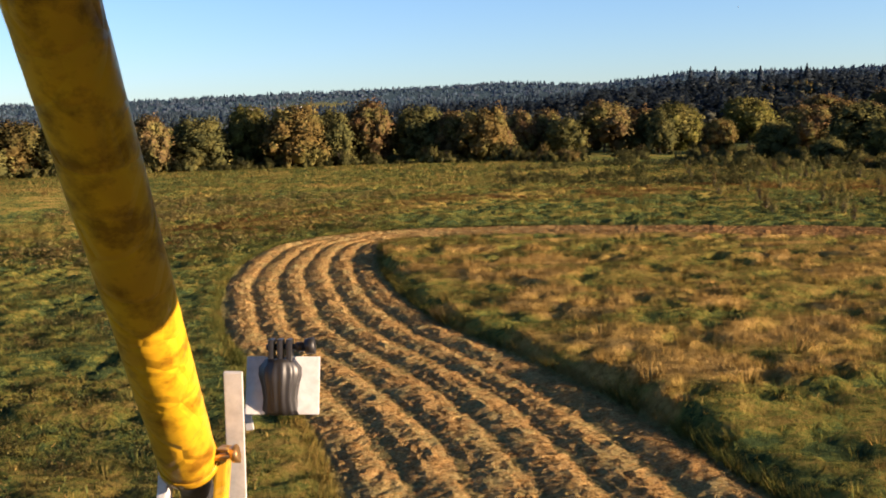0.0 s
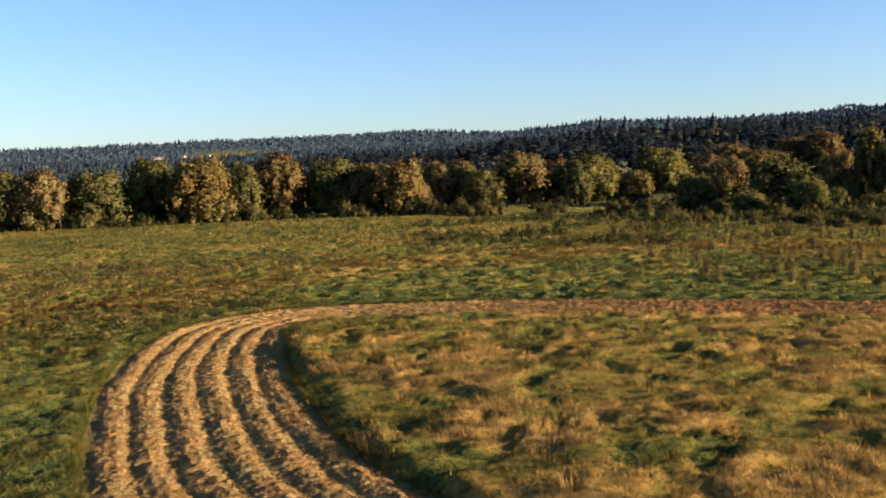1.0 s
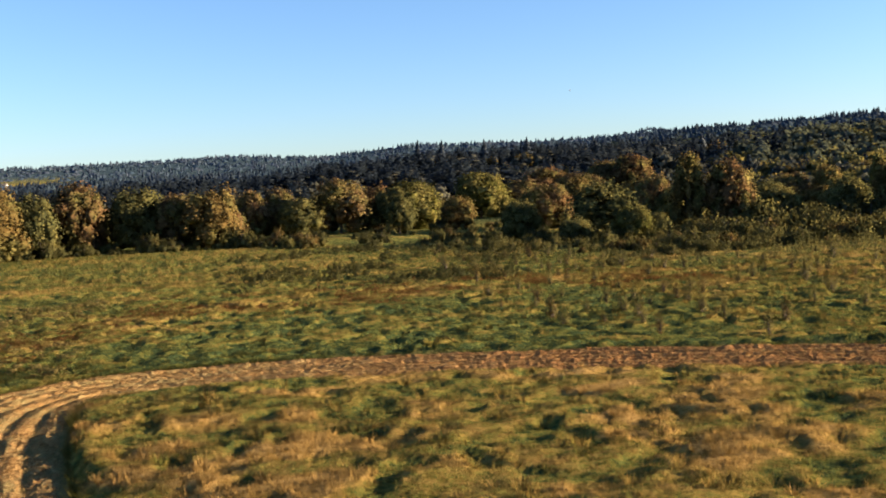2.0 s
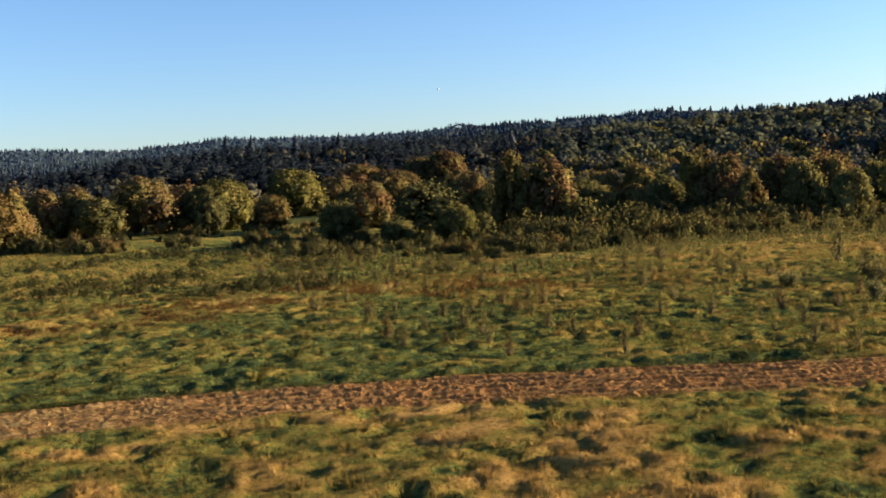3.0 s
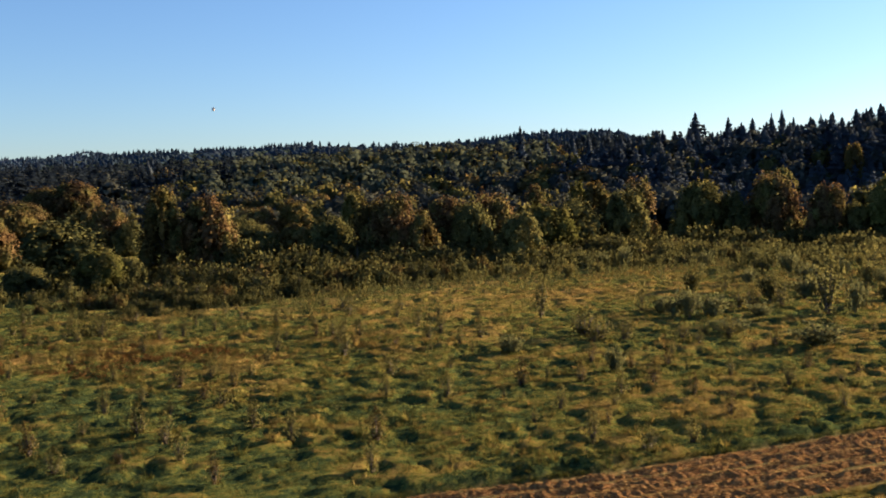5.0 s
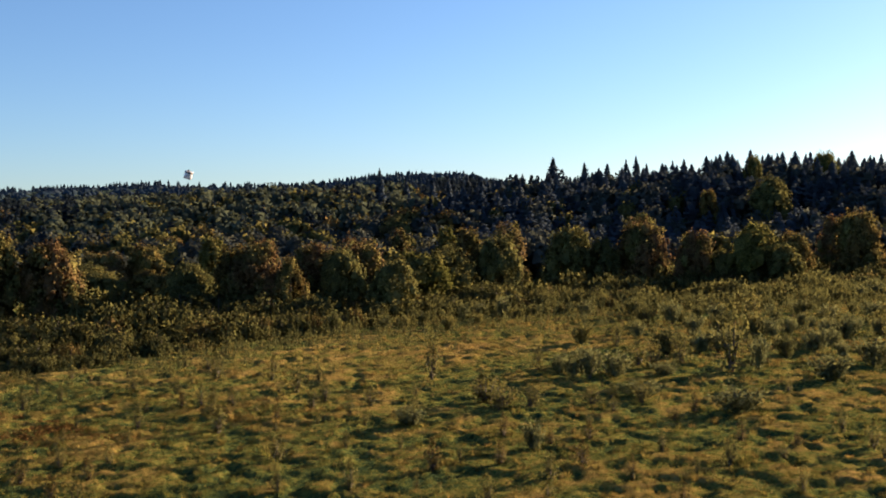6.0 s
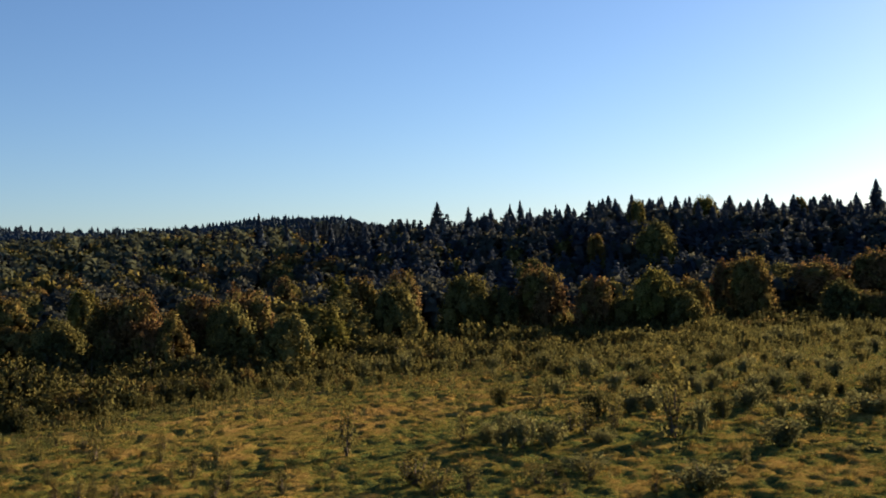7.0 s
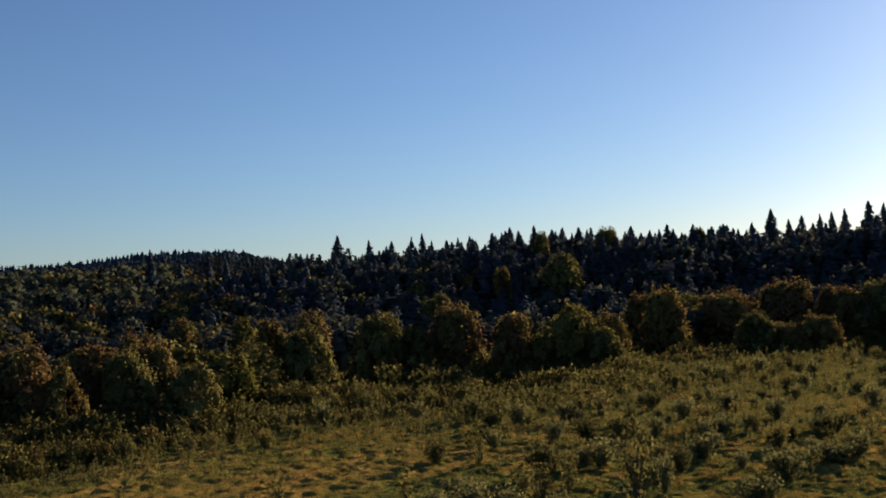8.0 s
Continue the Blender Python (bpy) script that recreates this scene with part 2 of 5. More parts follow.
def part(name, bm, mat, parent, label=""):
    me = bpy.data.meshes.new(name)
    bm.to_mesh(me)
    bm.free()
    me.materials.append(mat)
    ob = new(name, me)
    ob.parent = parent
    return tagged(ob, label)


def scattered(verts, faces, places, sizes, turns, leans=None, outward=None):
    """Copies of a small shape joined into one pair of arrays. places (n, 3), sizes (n, 3) or (n,), turns (n,). With outward
    directions of the shape, theirs as a third."""
    verts, faces = np.asarray(verts, float), np.asarray(faces)
    n, k = len(places), len(verts)
    sizes = np.asarray(sizes, float)
    sizes = np.repeat(sizes[:, None], 3, 1) if sizes.ndim == 1 else sizes
    v = verts[None] * sizes[:, None]
    c, s = np.cos(turns)[:, None], np.sin(turns)[:, None]
    out = np.empty((n, k, 3))
    out[..., 0], out[..., 1], out[..., 2] = c * v[..., 0] - s * v[..., 1], s * v[..., 0] + c * v[..., 1], v[..., 2]
    if leans is not None:
        out[..., :2] += out[..., 2:] * leans[:, None]
    out += np.asarray(places)[:, None]
    if outward is not None:
        o_ = np.empty((n, k, 3))
        o_[..., 0], o_[..., 1], o_[..., 2] = c * outward[:, 0] - s * outward[:, 1], s * outward[:, 0] + c * outward[:, 1], outward[:, 2]
        return out.reshape(-1, 3), (faces[None] + (np.arange(n) * k)[:, None, None]).reshape(-1, faces.shape[1]), o_.reshape(-1, 3)
    return out.reshape(-1, 3), (faces[None] + (np.arange(n) * k)[:, None, None]).reshape(-1, faces.shape[1])


def lattice(ix, iy, seed):
    h = (ix.astype(np.int64) * 374761393 + iy.astype(np.int64) * 668265263 + seed * 974711) & 0xFFFFFFFF
    h = ((h ^ (h >> 13)) * 1274126177) & 0xFFFFFFFF
    return ((h ^ (h >> 16)) & 0xFFFF) / 65535.0


def field_noise(x, y, size, seed):
    """Smooth noise, 0 to 1, with bumps of that size in metres."""
    x, y = np.asarray(x, float) / size, np.asarray(y, float) / size
    ix, iy = np.floor(x), np.floor(y)
    fx, fy = x - ix, y - iy
    fx, fy = fx * fx * (3 - 2 * fx), fy * fy * (3 - 2 * fy)
    a, b_ = lattice(ix, iy, seed), lattice(ix + 1, iy, seed)
    c, d = lattice(ix, iy + 1, seed), lattice(ix + 1, iy + 1, seed)
    return (a * (1 - fx) + b_ * fx) * (1 - fy) + (c * (1 - fx) + d * fx) * fy


def step(a, b_, v):
    u = np.clip((v - a) / (b_ - a), 0, 1)
    return u * u * (3 - 2 * u)


# ---- the lie of the land ----
# heights of the hills at five distances, by compass bearing
BEARING = [-60, -20, -8, 4, 9, 14, 20, 24.5, 26.5, 29, 38, 44, 50, 54, 58, 64, 79, 90, 120]
RISE_650 = [0, 0, 0, 0, 0, 0, 2, 5, 6, 6, 8, 12, 22, 30, 30, 37, 33, 39, 38]
RISE_1000 = [0, 3, 8, 12, 20, 29, 32, 30, 30, 30, 36, 40, 42, 42, 36, 40, 36, 42, 42]
RISE_1700 = [28, 35, 41, 47, 53, 59, 65, 77, 81, 85, 91, 85, 101, 99, 69, 48, 44, 48, 48]
RISE_2600 = [72, 86, 99, 110, 99, 119, 112, 115, 130, 113, 95, 89, 101, 97, 69, 55, 50, 55, 55]


def land(x, y):
    """Height of the bare land."""
    x, y = np.asarray(x, float), np.asarray(y, float)
    r, az = np.hypot(x, y), np.degrees(np.arctan2(x, y))
    az = az + (field_noise(x, y, 300, 7) - 0.5) * 1.2
    tab = [np.interp(az, BEARING, t) for t in (RISE_650, RISE_1000, RISE_1700, RISE_2600)]
    z = step(450, 650, r) * tab[0]
    z = z + step(650, 1000, r) * (tab[1] - tab[0]) + step(1000, 1700, r) * (tab[2] - tab[1]) + step(1700, 2600, r) * (tab[3] - tab[2])
    return z - step(3000, 4500, r) * 25


# the swath of cut hay: its middle line and half width
LINE_X = [10.5, 9.4, 7.6, 5.6, 3.2, 1.2, -2.6, -6.2, -9.2, -11.6, -12.4, -11.6, -6.5, 3, 17, 35, 50, 64, 82, 105, 135]
LINE_Y = [-60, -30, -2, 20, 33, 41.5, 52, 60.5, 72, 86, 99, 109.5, 116, 117.3, 115, 108.5, 101.5, 94.5, 87, 77.5, 65]
HALF = [6.9, 6.9, 6.9, 6.9, 6.8, 6.7, 6.6, 6.5, 6.5, 6.4, 6.2, 5.6, 5.0, 4.9, 5.0, 5.1, 5.2, 5.3, 5.4, 5.5, 5.5]


def smooth_line(xs, ys, ws, per=12):
    p = np.c_[xs, ys, ws].astype(float)
    p = np.vstack([2 * p[0] - p[1], p, 2 * p[-1] - p[-2]])
    u = np.linspace(0, 1, per, endpoint=False)[:, None]
    out = []
    for i in range(1, len(p) - 2):
        a, b_, c, d = p[i - 1 : i + 3]
        out.append(0.5 * (2 * b_ + (c - a) * u + (2 * a - 5 * b_ + 4 * c - d) * u**2 + (3 * b_ - 3 * c + d - a) * u**3))
    return np.vstack(out + [p[-2:-1]])


SWATH = smooth_line(LINE_X, LINE_Y, HALF)
_seg = np.diff(SWATH[:, :2], axis=0)
_len = np.hypot(_seg[:, 0], _seg[:, 1])
_run = np.r_[0, np.cumsum(_len)]


def swath_offset(x, y):
    """Signed distance from the middle line over the half width there (right of the line is positive)."""
    x, y = np.asarray(x, float).ravel(), np.asarray(y, float).ravel()
    best, off = np.full(x.shape, 1e9), np.full(x.shape, -9.0)
    near = np.flatnonzero((x > -40) & (x < 150) & (y > -70) & (y < 140))
    xn, yn = x[near], y[near]
    bn_, on_ = best[near], off[near]
    for (ax, ay, aw), (dx, dy), ln in zip(SWATH[:-1], _seg, _len):
        u = np.clip(((xn - ax) * dx + (yn - ay) * dy) / (ln * ln), 0, 1)
        ex, ey = xn - ax - u * dx, yn - ay - u * dy
        d = np.hypot(ex, ey)
        side = np.sign(ex * dy - ey * dx)
        m = d < bn_
        bn_[m], on_[m] = d[m], (side * d)[m] / aw
    off[near] = on_
    return off


def turf(x, y, size, seed):
    return field_noise(0.8 * x + 0.6 * y, 0.8 * y - 0.6 * x, size, seed)


def mounds(x, y):
    """0 in the hollows to 1 on the tussock mounds, and the broad patches."""
    n3, n1, n6 = turf(x, y * 1.1, 1.9, 1), turf(x, y, 1.0, 2), turf(x, y * 1.25, 7.0, 4)
    return step(0.36, 0.52, n3 * 0.58 + n1 * 0.42), n1, n6


def grass_height(x, y, off):
    """Height of the grass mat above the land: soft mounds, taller and drier inside the bend."""
    inner = step(0.98, 1.04, off) * ((x > -14) & (x < 150) & (y < 125))
    cutm = 1 - step(0.97, 1.05, np.abs(off))
    m, n1, n6 = mounds(x, y)
    h = 0.04 + 0.38 * m * (0.40 + 0.8 * n6) + 0.09 * step(0.35, 0.8, n1) + inner * (0.46 + 0.20 * step(0.4, 0.66, n6)) * (1 - 0.75 * step(96, 114, y + 0.43 * x))
    h = h + 0.34 * step(-1.9, -1.3, off) * (off < -0.97) * step(-6, 8, x)
    flat = 1 - step(0.99, 1.17, np.abs(off))
    return h * (1 - flat) + flat * 0.04 * n1, cutm, inner


def mat_slope(x, y, off):
    """Upward direction of the grass mat."""
    e = 0.3
    h0 = grass_height(x, y, off)[0]
    hx, hy = grass_height(x + e, y, off)[0], grass_height(x, y + e, off)[0]
    return unit(np.c_[(h0 - hx) / e, (h0 - hy) / e, np.ones(len(x))])


def dryness(x, y, inner):
    """0 lush and dewy, 1 golden and dry."""
    m, n1, n6 = mounds(x, y)
    n18, n4 = turf(x, y, 19, 5), turf(x, y * 1.3, 4.2, 6)
    patch = step(0.45, 0.70, n4 * 0.7 + n6 * 0.3)
    d = 0.03 + 0.12 * m + 0.26 * patch * (0.35 + 0.65 * m) + 0.24 * (n18 - 0.45)
    d = d - 0.17 * step(36, 12, np.hypot((x - 28) / 1.35, y - 136)) * step(1.0, 0.4, inner)
    d = d + 0.02 * step(55, 120, x) * (0.4 + 0.9 * m)
    d = d + inner * (0.03 + 0.36 * patch + 0.08 * m) * (1 - 0.35 * step(15, 45, x))
    d = d + 0.25 * step(60, 25, np.abs(x + 45)) * step(70, 30, y) * 0.3
    rust = step(11, 3, np.abs(y - np.interp(x, [-40, -18, 2, 45, 75], [122, 138, 172, 182, 176]))) * (x > -45) * (x < 80)
    d = d + 0.3 * rust * field_noise(x, y, 4, 8)
    # outer edge coloured darker green, standing in for the shaded grass wall
    d = d - 0.2 * step(-1.9, -1.3, swath_offset(x, y)) * step(-6, 8, x) * (inner < 0.3)
    straw = step(30, 12, np.hypot((x - 165) * 0.45, y - 172))
    d = d + 0.13 * straw
    west = step(-2, -14, x) * step(135, 110, y) * (inner < 0.3)
    d = d * (1 - 0.45 * west) + 0.10 * west * step(52, 34, y)
    return np.clip(d, 0, 1)


def axis(lo, hi, cell, far):
    """Grid lines, close in the field and ever wider towards the horizon."""
    inner_ = list(np.arange(lo, hi + cell / 2, cell))
    out, w, v = [], cell, hi
    while v < far:
        w *= 1.13
        v += w
        out.append(v)
    low, w, v = [], cell, lo
    while v > -far:
        w *= 1.13
        v -= w
        low.append(v)
    return np.array(low[::-1] + inner_ + out)


gx, gy = axis(-62, 205, 0.5, 4800), axis(-9, 215, 0.5, 4800)
X, Y = np.meshgrid(gx, gy)
xf, yf = X.ravel(), Y.ravel()
off = swath_offset(xf, yf)
gh, cutm, inner = grass_height(xf, yf, off)
fade = step(450, 220, np.hypot(xf, yf)) * step(-26, -8, yf)
zf = land(xf, yf) + gh * fade
bare = np.maximum(step(120, 60, np.hypot(xf - 690, (yf - 1610) * 0.5)), step(75, 40, np.hypot((xf + 235) * 0.8, (yf - 1965) * 0.6)))
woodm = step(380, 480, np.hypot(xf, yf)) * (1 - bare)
nx, ny = len(gx), len(gy)
i = np.arange(nx * ny).reshape(ny, nx)
quads = np.stack([i[:-1, :-1], i[:-1, 1:], i[1:, 1:], i[1:, :-1]], -1).reshape(-1, 4)
dryf = np.maximum(dryness(xf, yf, inner), bare * 0.30)
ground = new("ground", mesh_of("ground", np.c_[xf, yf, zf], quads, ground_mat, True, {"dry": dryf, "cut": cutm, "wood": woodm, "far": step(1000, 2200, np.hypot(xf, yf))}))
tagged(ground, "rough green and straw-coloured meadow running to wooded hills", "ground", kind="structure")

# ---- grass tufts ----


def tuft(blades, spread, seed):
    r = np.random.default_rng(seed)
    v, f = [], []
    for k in range(blades):
        a, lean = r.uniform(0, 2 * math.pi), r.uniform(0.2, 1.1)
        bx, by = r.normal(0, spread * 0.35, 2)
        h, w = r.uniform(0.4, 1.0), r.uniform(0.014, 0.030)
        px, py = math.cos(a + 1.57) * w, math.sin(a + 1.57) * w
        tx, ty = bx + math.cos(a) * lean * h, by + math.sin(a) * lean * h
        n = len(v)
        v += [(bx - px, by - py, -0.1), (bx + px, by + py, -0.1), (tx, ty, h)]
        f.append((n, n + 1, n + 2))
    return v, f


def blade_outward(slope, blades, per, r):
    """Each blade leans its own way out of the slope of the mat."""
    d = np.repeat(slope, blades, 0)
    return np.repeat(unit(d + r.normal(0, 0.65, d.shape)), per, 0)


def grass_patch(name, label, x0, x1, y0, y1, count, tall, blades, seed, inside=None):
    r = np.random.default_rng(seed)
    x, y = r.uniform(x0, x1, count), r.uniform(y0, y1, count)
    o = swath_offset(x, y)
    h, c, inn = grass_height(x, y, o)
    d = dryness(x, y, inn)
    keep = (np.abs(o) > 1.0) & (r.uniform(0, 1, count) < 0.12 + 1.5 * np.clip(h - 0.12, 0, 1) + 0.5 * d)
    if inside is not None:
        keep &= inside(x, y, o)
    x, y, h, d = x[keep], y[keep], h[keep], d[keep]
    n = len(x)
    size = tall * r.uniform(0.5, 1.15, n) * (0.4 + 0.9 * d) * (1 - 0.5 * inn[keep] * step(94, 112, y + 0.43 * x))
    v, f = scattered(*tuft(blades, 0.55, seed), np.c_[x, y, h - 0.06], np.c_[size * 1.15, size * 1.15, size], r.uniform(0, 6.28, n))
    k = blades * 3
    up_ = blade_outward(mat_slope(x, y, o[keep]), blades, 3, r)
    dd = np.clip(np.repeat(d + r.normal(0, 0.10, n) - 0.10, k), 0, 1)
    return tagged(new(name, mesh_of(name, v, f, blade_mat, False, {"dry": dd}, up_)), label, "grass", kind="stuff")


grass_patch("meadow_grass", "tall golden dry meadow grass inside the mown bend", -8, 75, 24, 112, 42000, 0.54, 15, 11, lambda x, y, o: o > 1.0)
grass_patch("meadow_grass", "short dewy green grass with brown weeds beside the cut swath", -62, -3, 24, 130, 26000, 0.42, 10, 12, lambda x, y, o: o < -1.0)
grass_patch("meadow_grass", "green and straw tussock grass beyond the cut swath", -60, 100, 95, 215, 60000, 0.5, 6, 13, lambda x, y, o: o < -1.0)
grass_patch("meadow_grass", "sunlit tussocks between planted saplings", 60, 215, 60, 190, 60000, 0.5, 6, 14, lambda x, y, o: (o < -1.0) & (y > 160 - x))

grass_patch("meadow_grass", "far sunlit tussocks among the planted bushes", 205, 345, 50, 185, 14000, 0.8, 5, 15)


def hummock(blades, seed):
    """A grass tussock one metre wide and one high: blades arching out from a crown."""
    q_ = np.random.default_rng(seed)
    v, f = [], []
    for k in range(blades):
        a = 6.283 * (k + q_.uniform(-0.4, 0.4)) / blades * 5
        r0, r1 = q_.uniform(0.0, 0.22), q_.uniform(0.28, 0.55)
        z1 = q_.uniform(0.1, 0.75) * (1.15 - r1)
        ca, sa, w = math.cos(a), math.sin(a), q_.uniform(0.012, 0.028)
        n = len(v)
        v += [(ca * r0 - sa * w, sa * r0 + ca * w, -0.12), (ca * r0 + sa * w, sa * r0 - ca * w, -0.12), (ca * r1, sa * r1, z1 + 0.25)]
        f.append((n, n + 1, n + 2))
    return v, f


def tussocks(label, x0, x1, y0, y1, count, wide, tall, seed, inside, dry_shift=0.0):
    q_ = np.random.default_rng(seed)
    x, y = q_.uniform(x0, x1, count), q_.uniform(y0, y1, count)
    o = swath_offset(x, y)
    h, c, inn = grass_height(x, y, o)
    keep = (np.abs(o) > 1.08) & inside(x, y, o) & (q_.uniform(0, 1, count) < (0.25 + 0.9 * field_noise(x, y, 9, 61)) * step(0.10, 0.34, h))
    x, y, h, inn = x[keep], y[keep], h[keep], inn[keep]
    n = len(x)
    s = np.exp(q_.normal(0, 0.24, n))
    d = np.clip(dryness(x, y, inn) * 0.7 + 0.12 + dry_shift + q_.normal(0, 0.16, n), 0, 1)
    v, f = scattered(*hummock(40, seed), np.c_[x, y, h - 0.12], np.c_[wide * s, wide * s, tall * s * q_.uniform(0.7, 1.3, n)], q_.uniform(0, 6.28, n))
    up_ = unit(np.repeat(mat_slope(x, y, o[keep]), 120, 0) * 0.7 + 0.6 * np.tile(outward_of(hummock(40, seed)[0], 0.0, 0.4, 0.2), (n, 1)))
    tagged(new("tussock_grass", mesh_of("tussock_grass", v, f, blade_mat, False, {"dry": np.repeat(np.clip(d - 0.15, 0, 1), 120)}, up_)), label, "tussocks", kind="stuff")


tussocks("golden grass tussocks casting long shadows in the mown bend", -8, 75, 24, 112, 5200, 1.1, 0.6, 21, lambda x, y, o: o > 1.0, 0.08)
tussocks("dewy green tussocks and weeds beside the swath", -62, -3, 24, 130, 5600, 1.0, 0.5, 22, lambda x, y, o: o < -1.0)
tussocks("low green and straw tussocks beyond the swath", -60, 100, 95, 215, 12500, 0.9, 0.62, 23, lambda x, y, o: o < -1.0)
tussocks("straw tussocks among the planted saplings", 60, 210, 50, 190, 12500, 0.95, 0.72, 24, lambda x, y, o: (o < -1.0) & (y > 160 - x), 0.08)


def sward(label, x0, x1, y0, y1, count, size, seed, inside):
    """Short matted grass: broad clumps lying at all angles, which break up the ground."""
    q_ = np.random.default_rng(seed)
    x, y = q_.uniform(x0, x1, count), q_.uniform(y0, y1, count)
    o = swath_offset(x, y)
    h, c, inn = grass_height(x, y, o)
    keep = (np.abs(o) > 1.02) & inside(x, y, o)
    x, y, h, inn = x[keep], y[keep], h[keep], inn[keep]
    n = len(x)
    d = np.clip(dryness(x, y, inn) - 0.05 + q_.normal(0, 0.20, n), 0, 1)
    s = size * q_.uniform(0.5, 1.4, n)
    clump = [(-0.3, -0.06, -0.1), (-0.22, -0.16, -0.1), (0.4, 0.1, 0.5), (0.4, 0.25, -0.1), (0.3, 0.36, -0.1), (-0.3, 0.1, 0.55), (0.0, -0.4, -0.1), (0.12, -0.34, -0.1), (0.1, 0.3, 0.6)]
    v, f = scattered(clump, [(0, 1, 2), (3, 4, 5), (6, 7, 8)], np.c_[x, y, h], np.c_[s, s, s * q_.uniform(0.4, 1.0, n)], q_.uniform(0, 6.28, n))
    up_ = blade_outward(mat_slope(x, y, o[keep]), 3, 3, q_)
    tagged(new("sward", mesh_of("sward", v, f, blade_mat, False, {"dry": np.repeat(np.clip(d - 0.1, 0, 1), 9)}, up_)), label, "grass", kind="stuff")


sward("matted green and tan grass inside the bend", -8, 75, 24, 112, 46000, 0.34, 31, lambda x, y, o: o > 1.0)
sward("short dewy green grass beside the swath", -62, -3, 24, 130, 46000, 0.34, 32, lambda x, y, o: o < -1.0)
sward("short green grass beyond the swath", -60, 100, 95, 240, 62000, 0.45, 33, lambda x, y, o: o < -1.0)
sward("short grass among the planted saplings", 60, 250, 50, 190, 62000, 0.45, 34, lambda x, y, o: (o < -1.0) & (y > 160 - x))

sward("far olive grass up to the tree line", -165, 90, 212, 345, 34000, 0.9, 35, lambda x, y, o: y < np.interp(x, [-165, -53, 20, 52, 90], [312, 338, 345, 300, 215]))

# ---- windrows of cut hay ----
ROWS_ACROSS = 6


def along(offset):
    """The middle line shifted by offset half-widths, evenly spaced."""
    t = np.gradient(SWATH[:, :2], axis=0)
    t /= np.hypot(t[:, 0], t[:, 1])[:, None]
    p = SWATH[:, :2] + np.c_[t[:, 1], -t[:, 0]] * (SWATH[:, 2] * offset)[:, None]
    run = np.r_[0, np.cumsum(np.hypot(*np.diff(p, axis=0).T))]
    s = np.arange(0, run[-1], 0.22)
    return np.c_[np.interp(s, run, p[:, 0]), np.interp(s, run, p[:, 1])], s, np.interp(s, run, SWATH[:, 2]) * 2 / ROWS_ACROSS


def fringe(label, side, count, tall, seed):
    """Uncut grass standing along the edge of the swath and leaning over it."""
    q_ = np.random.default_rng(seed)
    p_, s_, _g = along(side)
    t_ = np.gradient(p_, axis=0)
    t_ /= np.maximum(np.hypot(t_[:, 0], t_[:, 1]), 1e-6)[:, None]
    i_ = q_.integers(0, len(p_) - 1, count)
    inward = -np.sign(side) * np.c_[t_[i_, 1], -t_[i_, 0]]
    reach_ = q_.uniform(0, 1, count) ** 1.5
    at_ = p_[i_] - inward * (0.9 * reach_ - 0.12)[:, None] + t_[i_] * q_.uniform(-0.15, 0.15, count)[:, None]
    x, y = at_.T
    patchy = 0.55 + 0.8 * turf(x, y, 3.0, 9)
    h = tall * patchy * q_.uniform(0.6, 1.15, count) * (1 - 0.45 * step(96, 112, y + 0.43 * x) * (side > 0))
    v, f = scattered(*tuft(9, 0.4, seed), np.c_[x, y, 0.02 + 0 * x], np.c_[h * 0.8, h * 0.8, h], q_.uniform(0, 6.28, count), inward * 0.25)
    d = np.clip(dryness(x, y, np.full(count, float(side > 0))) + q_.normal(-0.08, 0.10, count), 0, 1)
    up_ = blade_outward(unit(np.c_[inward * 0.5, np.ones(count)]), 9, 3, q_)
    tagged(new("edge_grass", mesh_of("edge_grass", v, f, blade_mat, False, {"dry": np.repeat(d, 27)}, up_)), label, "grass", kind="stuff")


fringe("tall uncut grass standing along the inner edge of the swath", 1.03, 11000, 0.85, 51)
fringe("uncut green grass along the outer edge of the swath", -1.04, 15000, 0.62, 52)

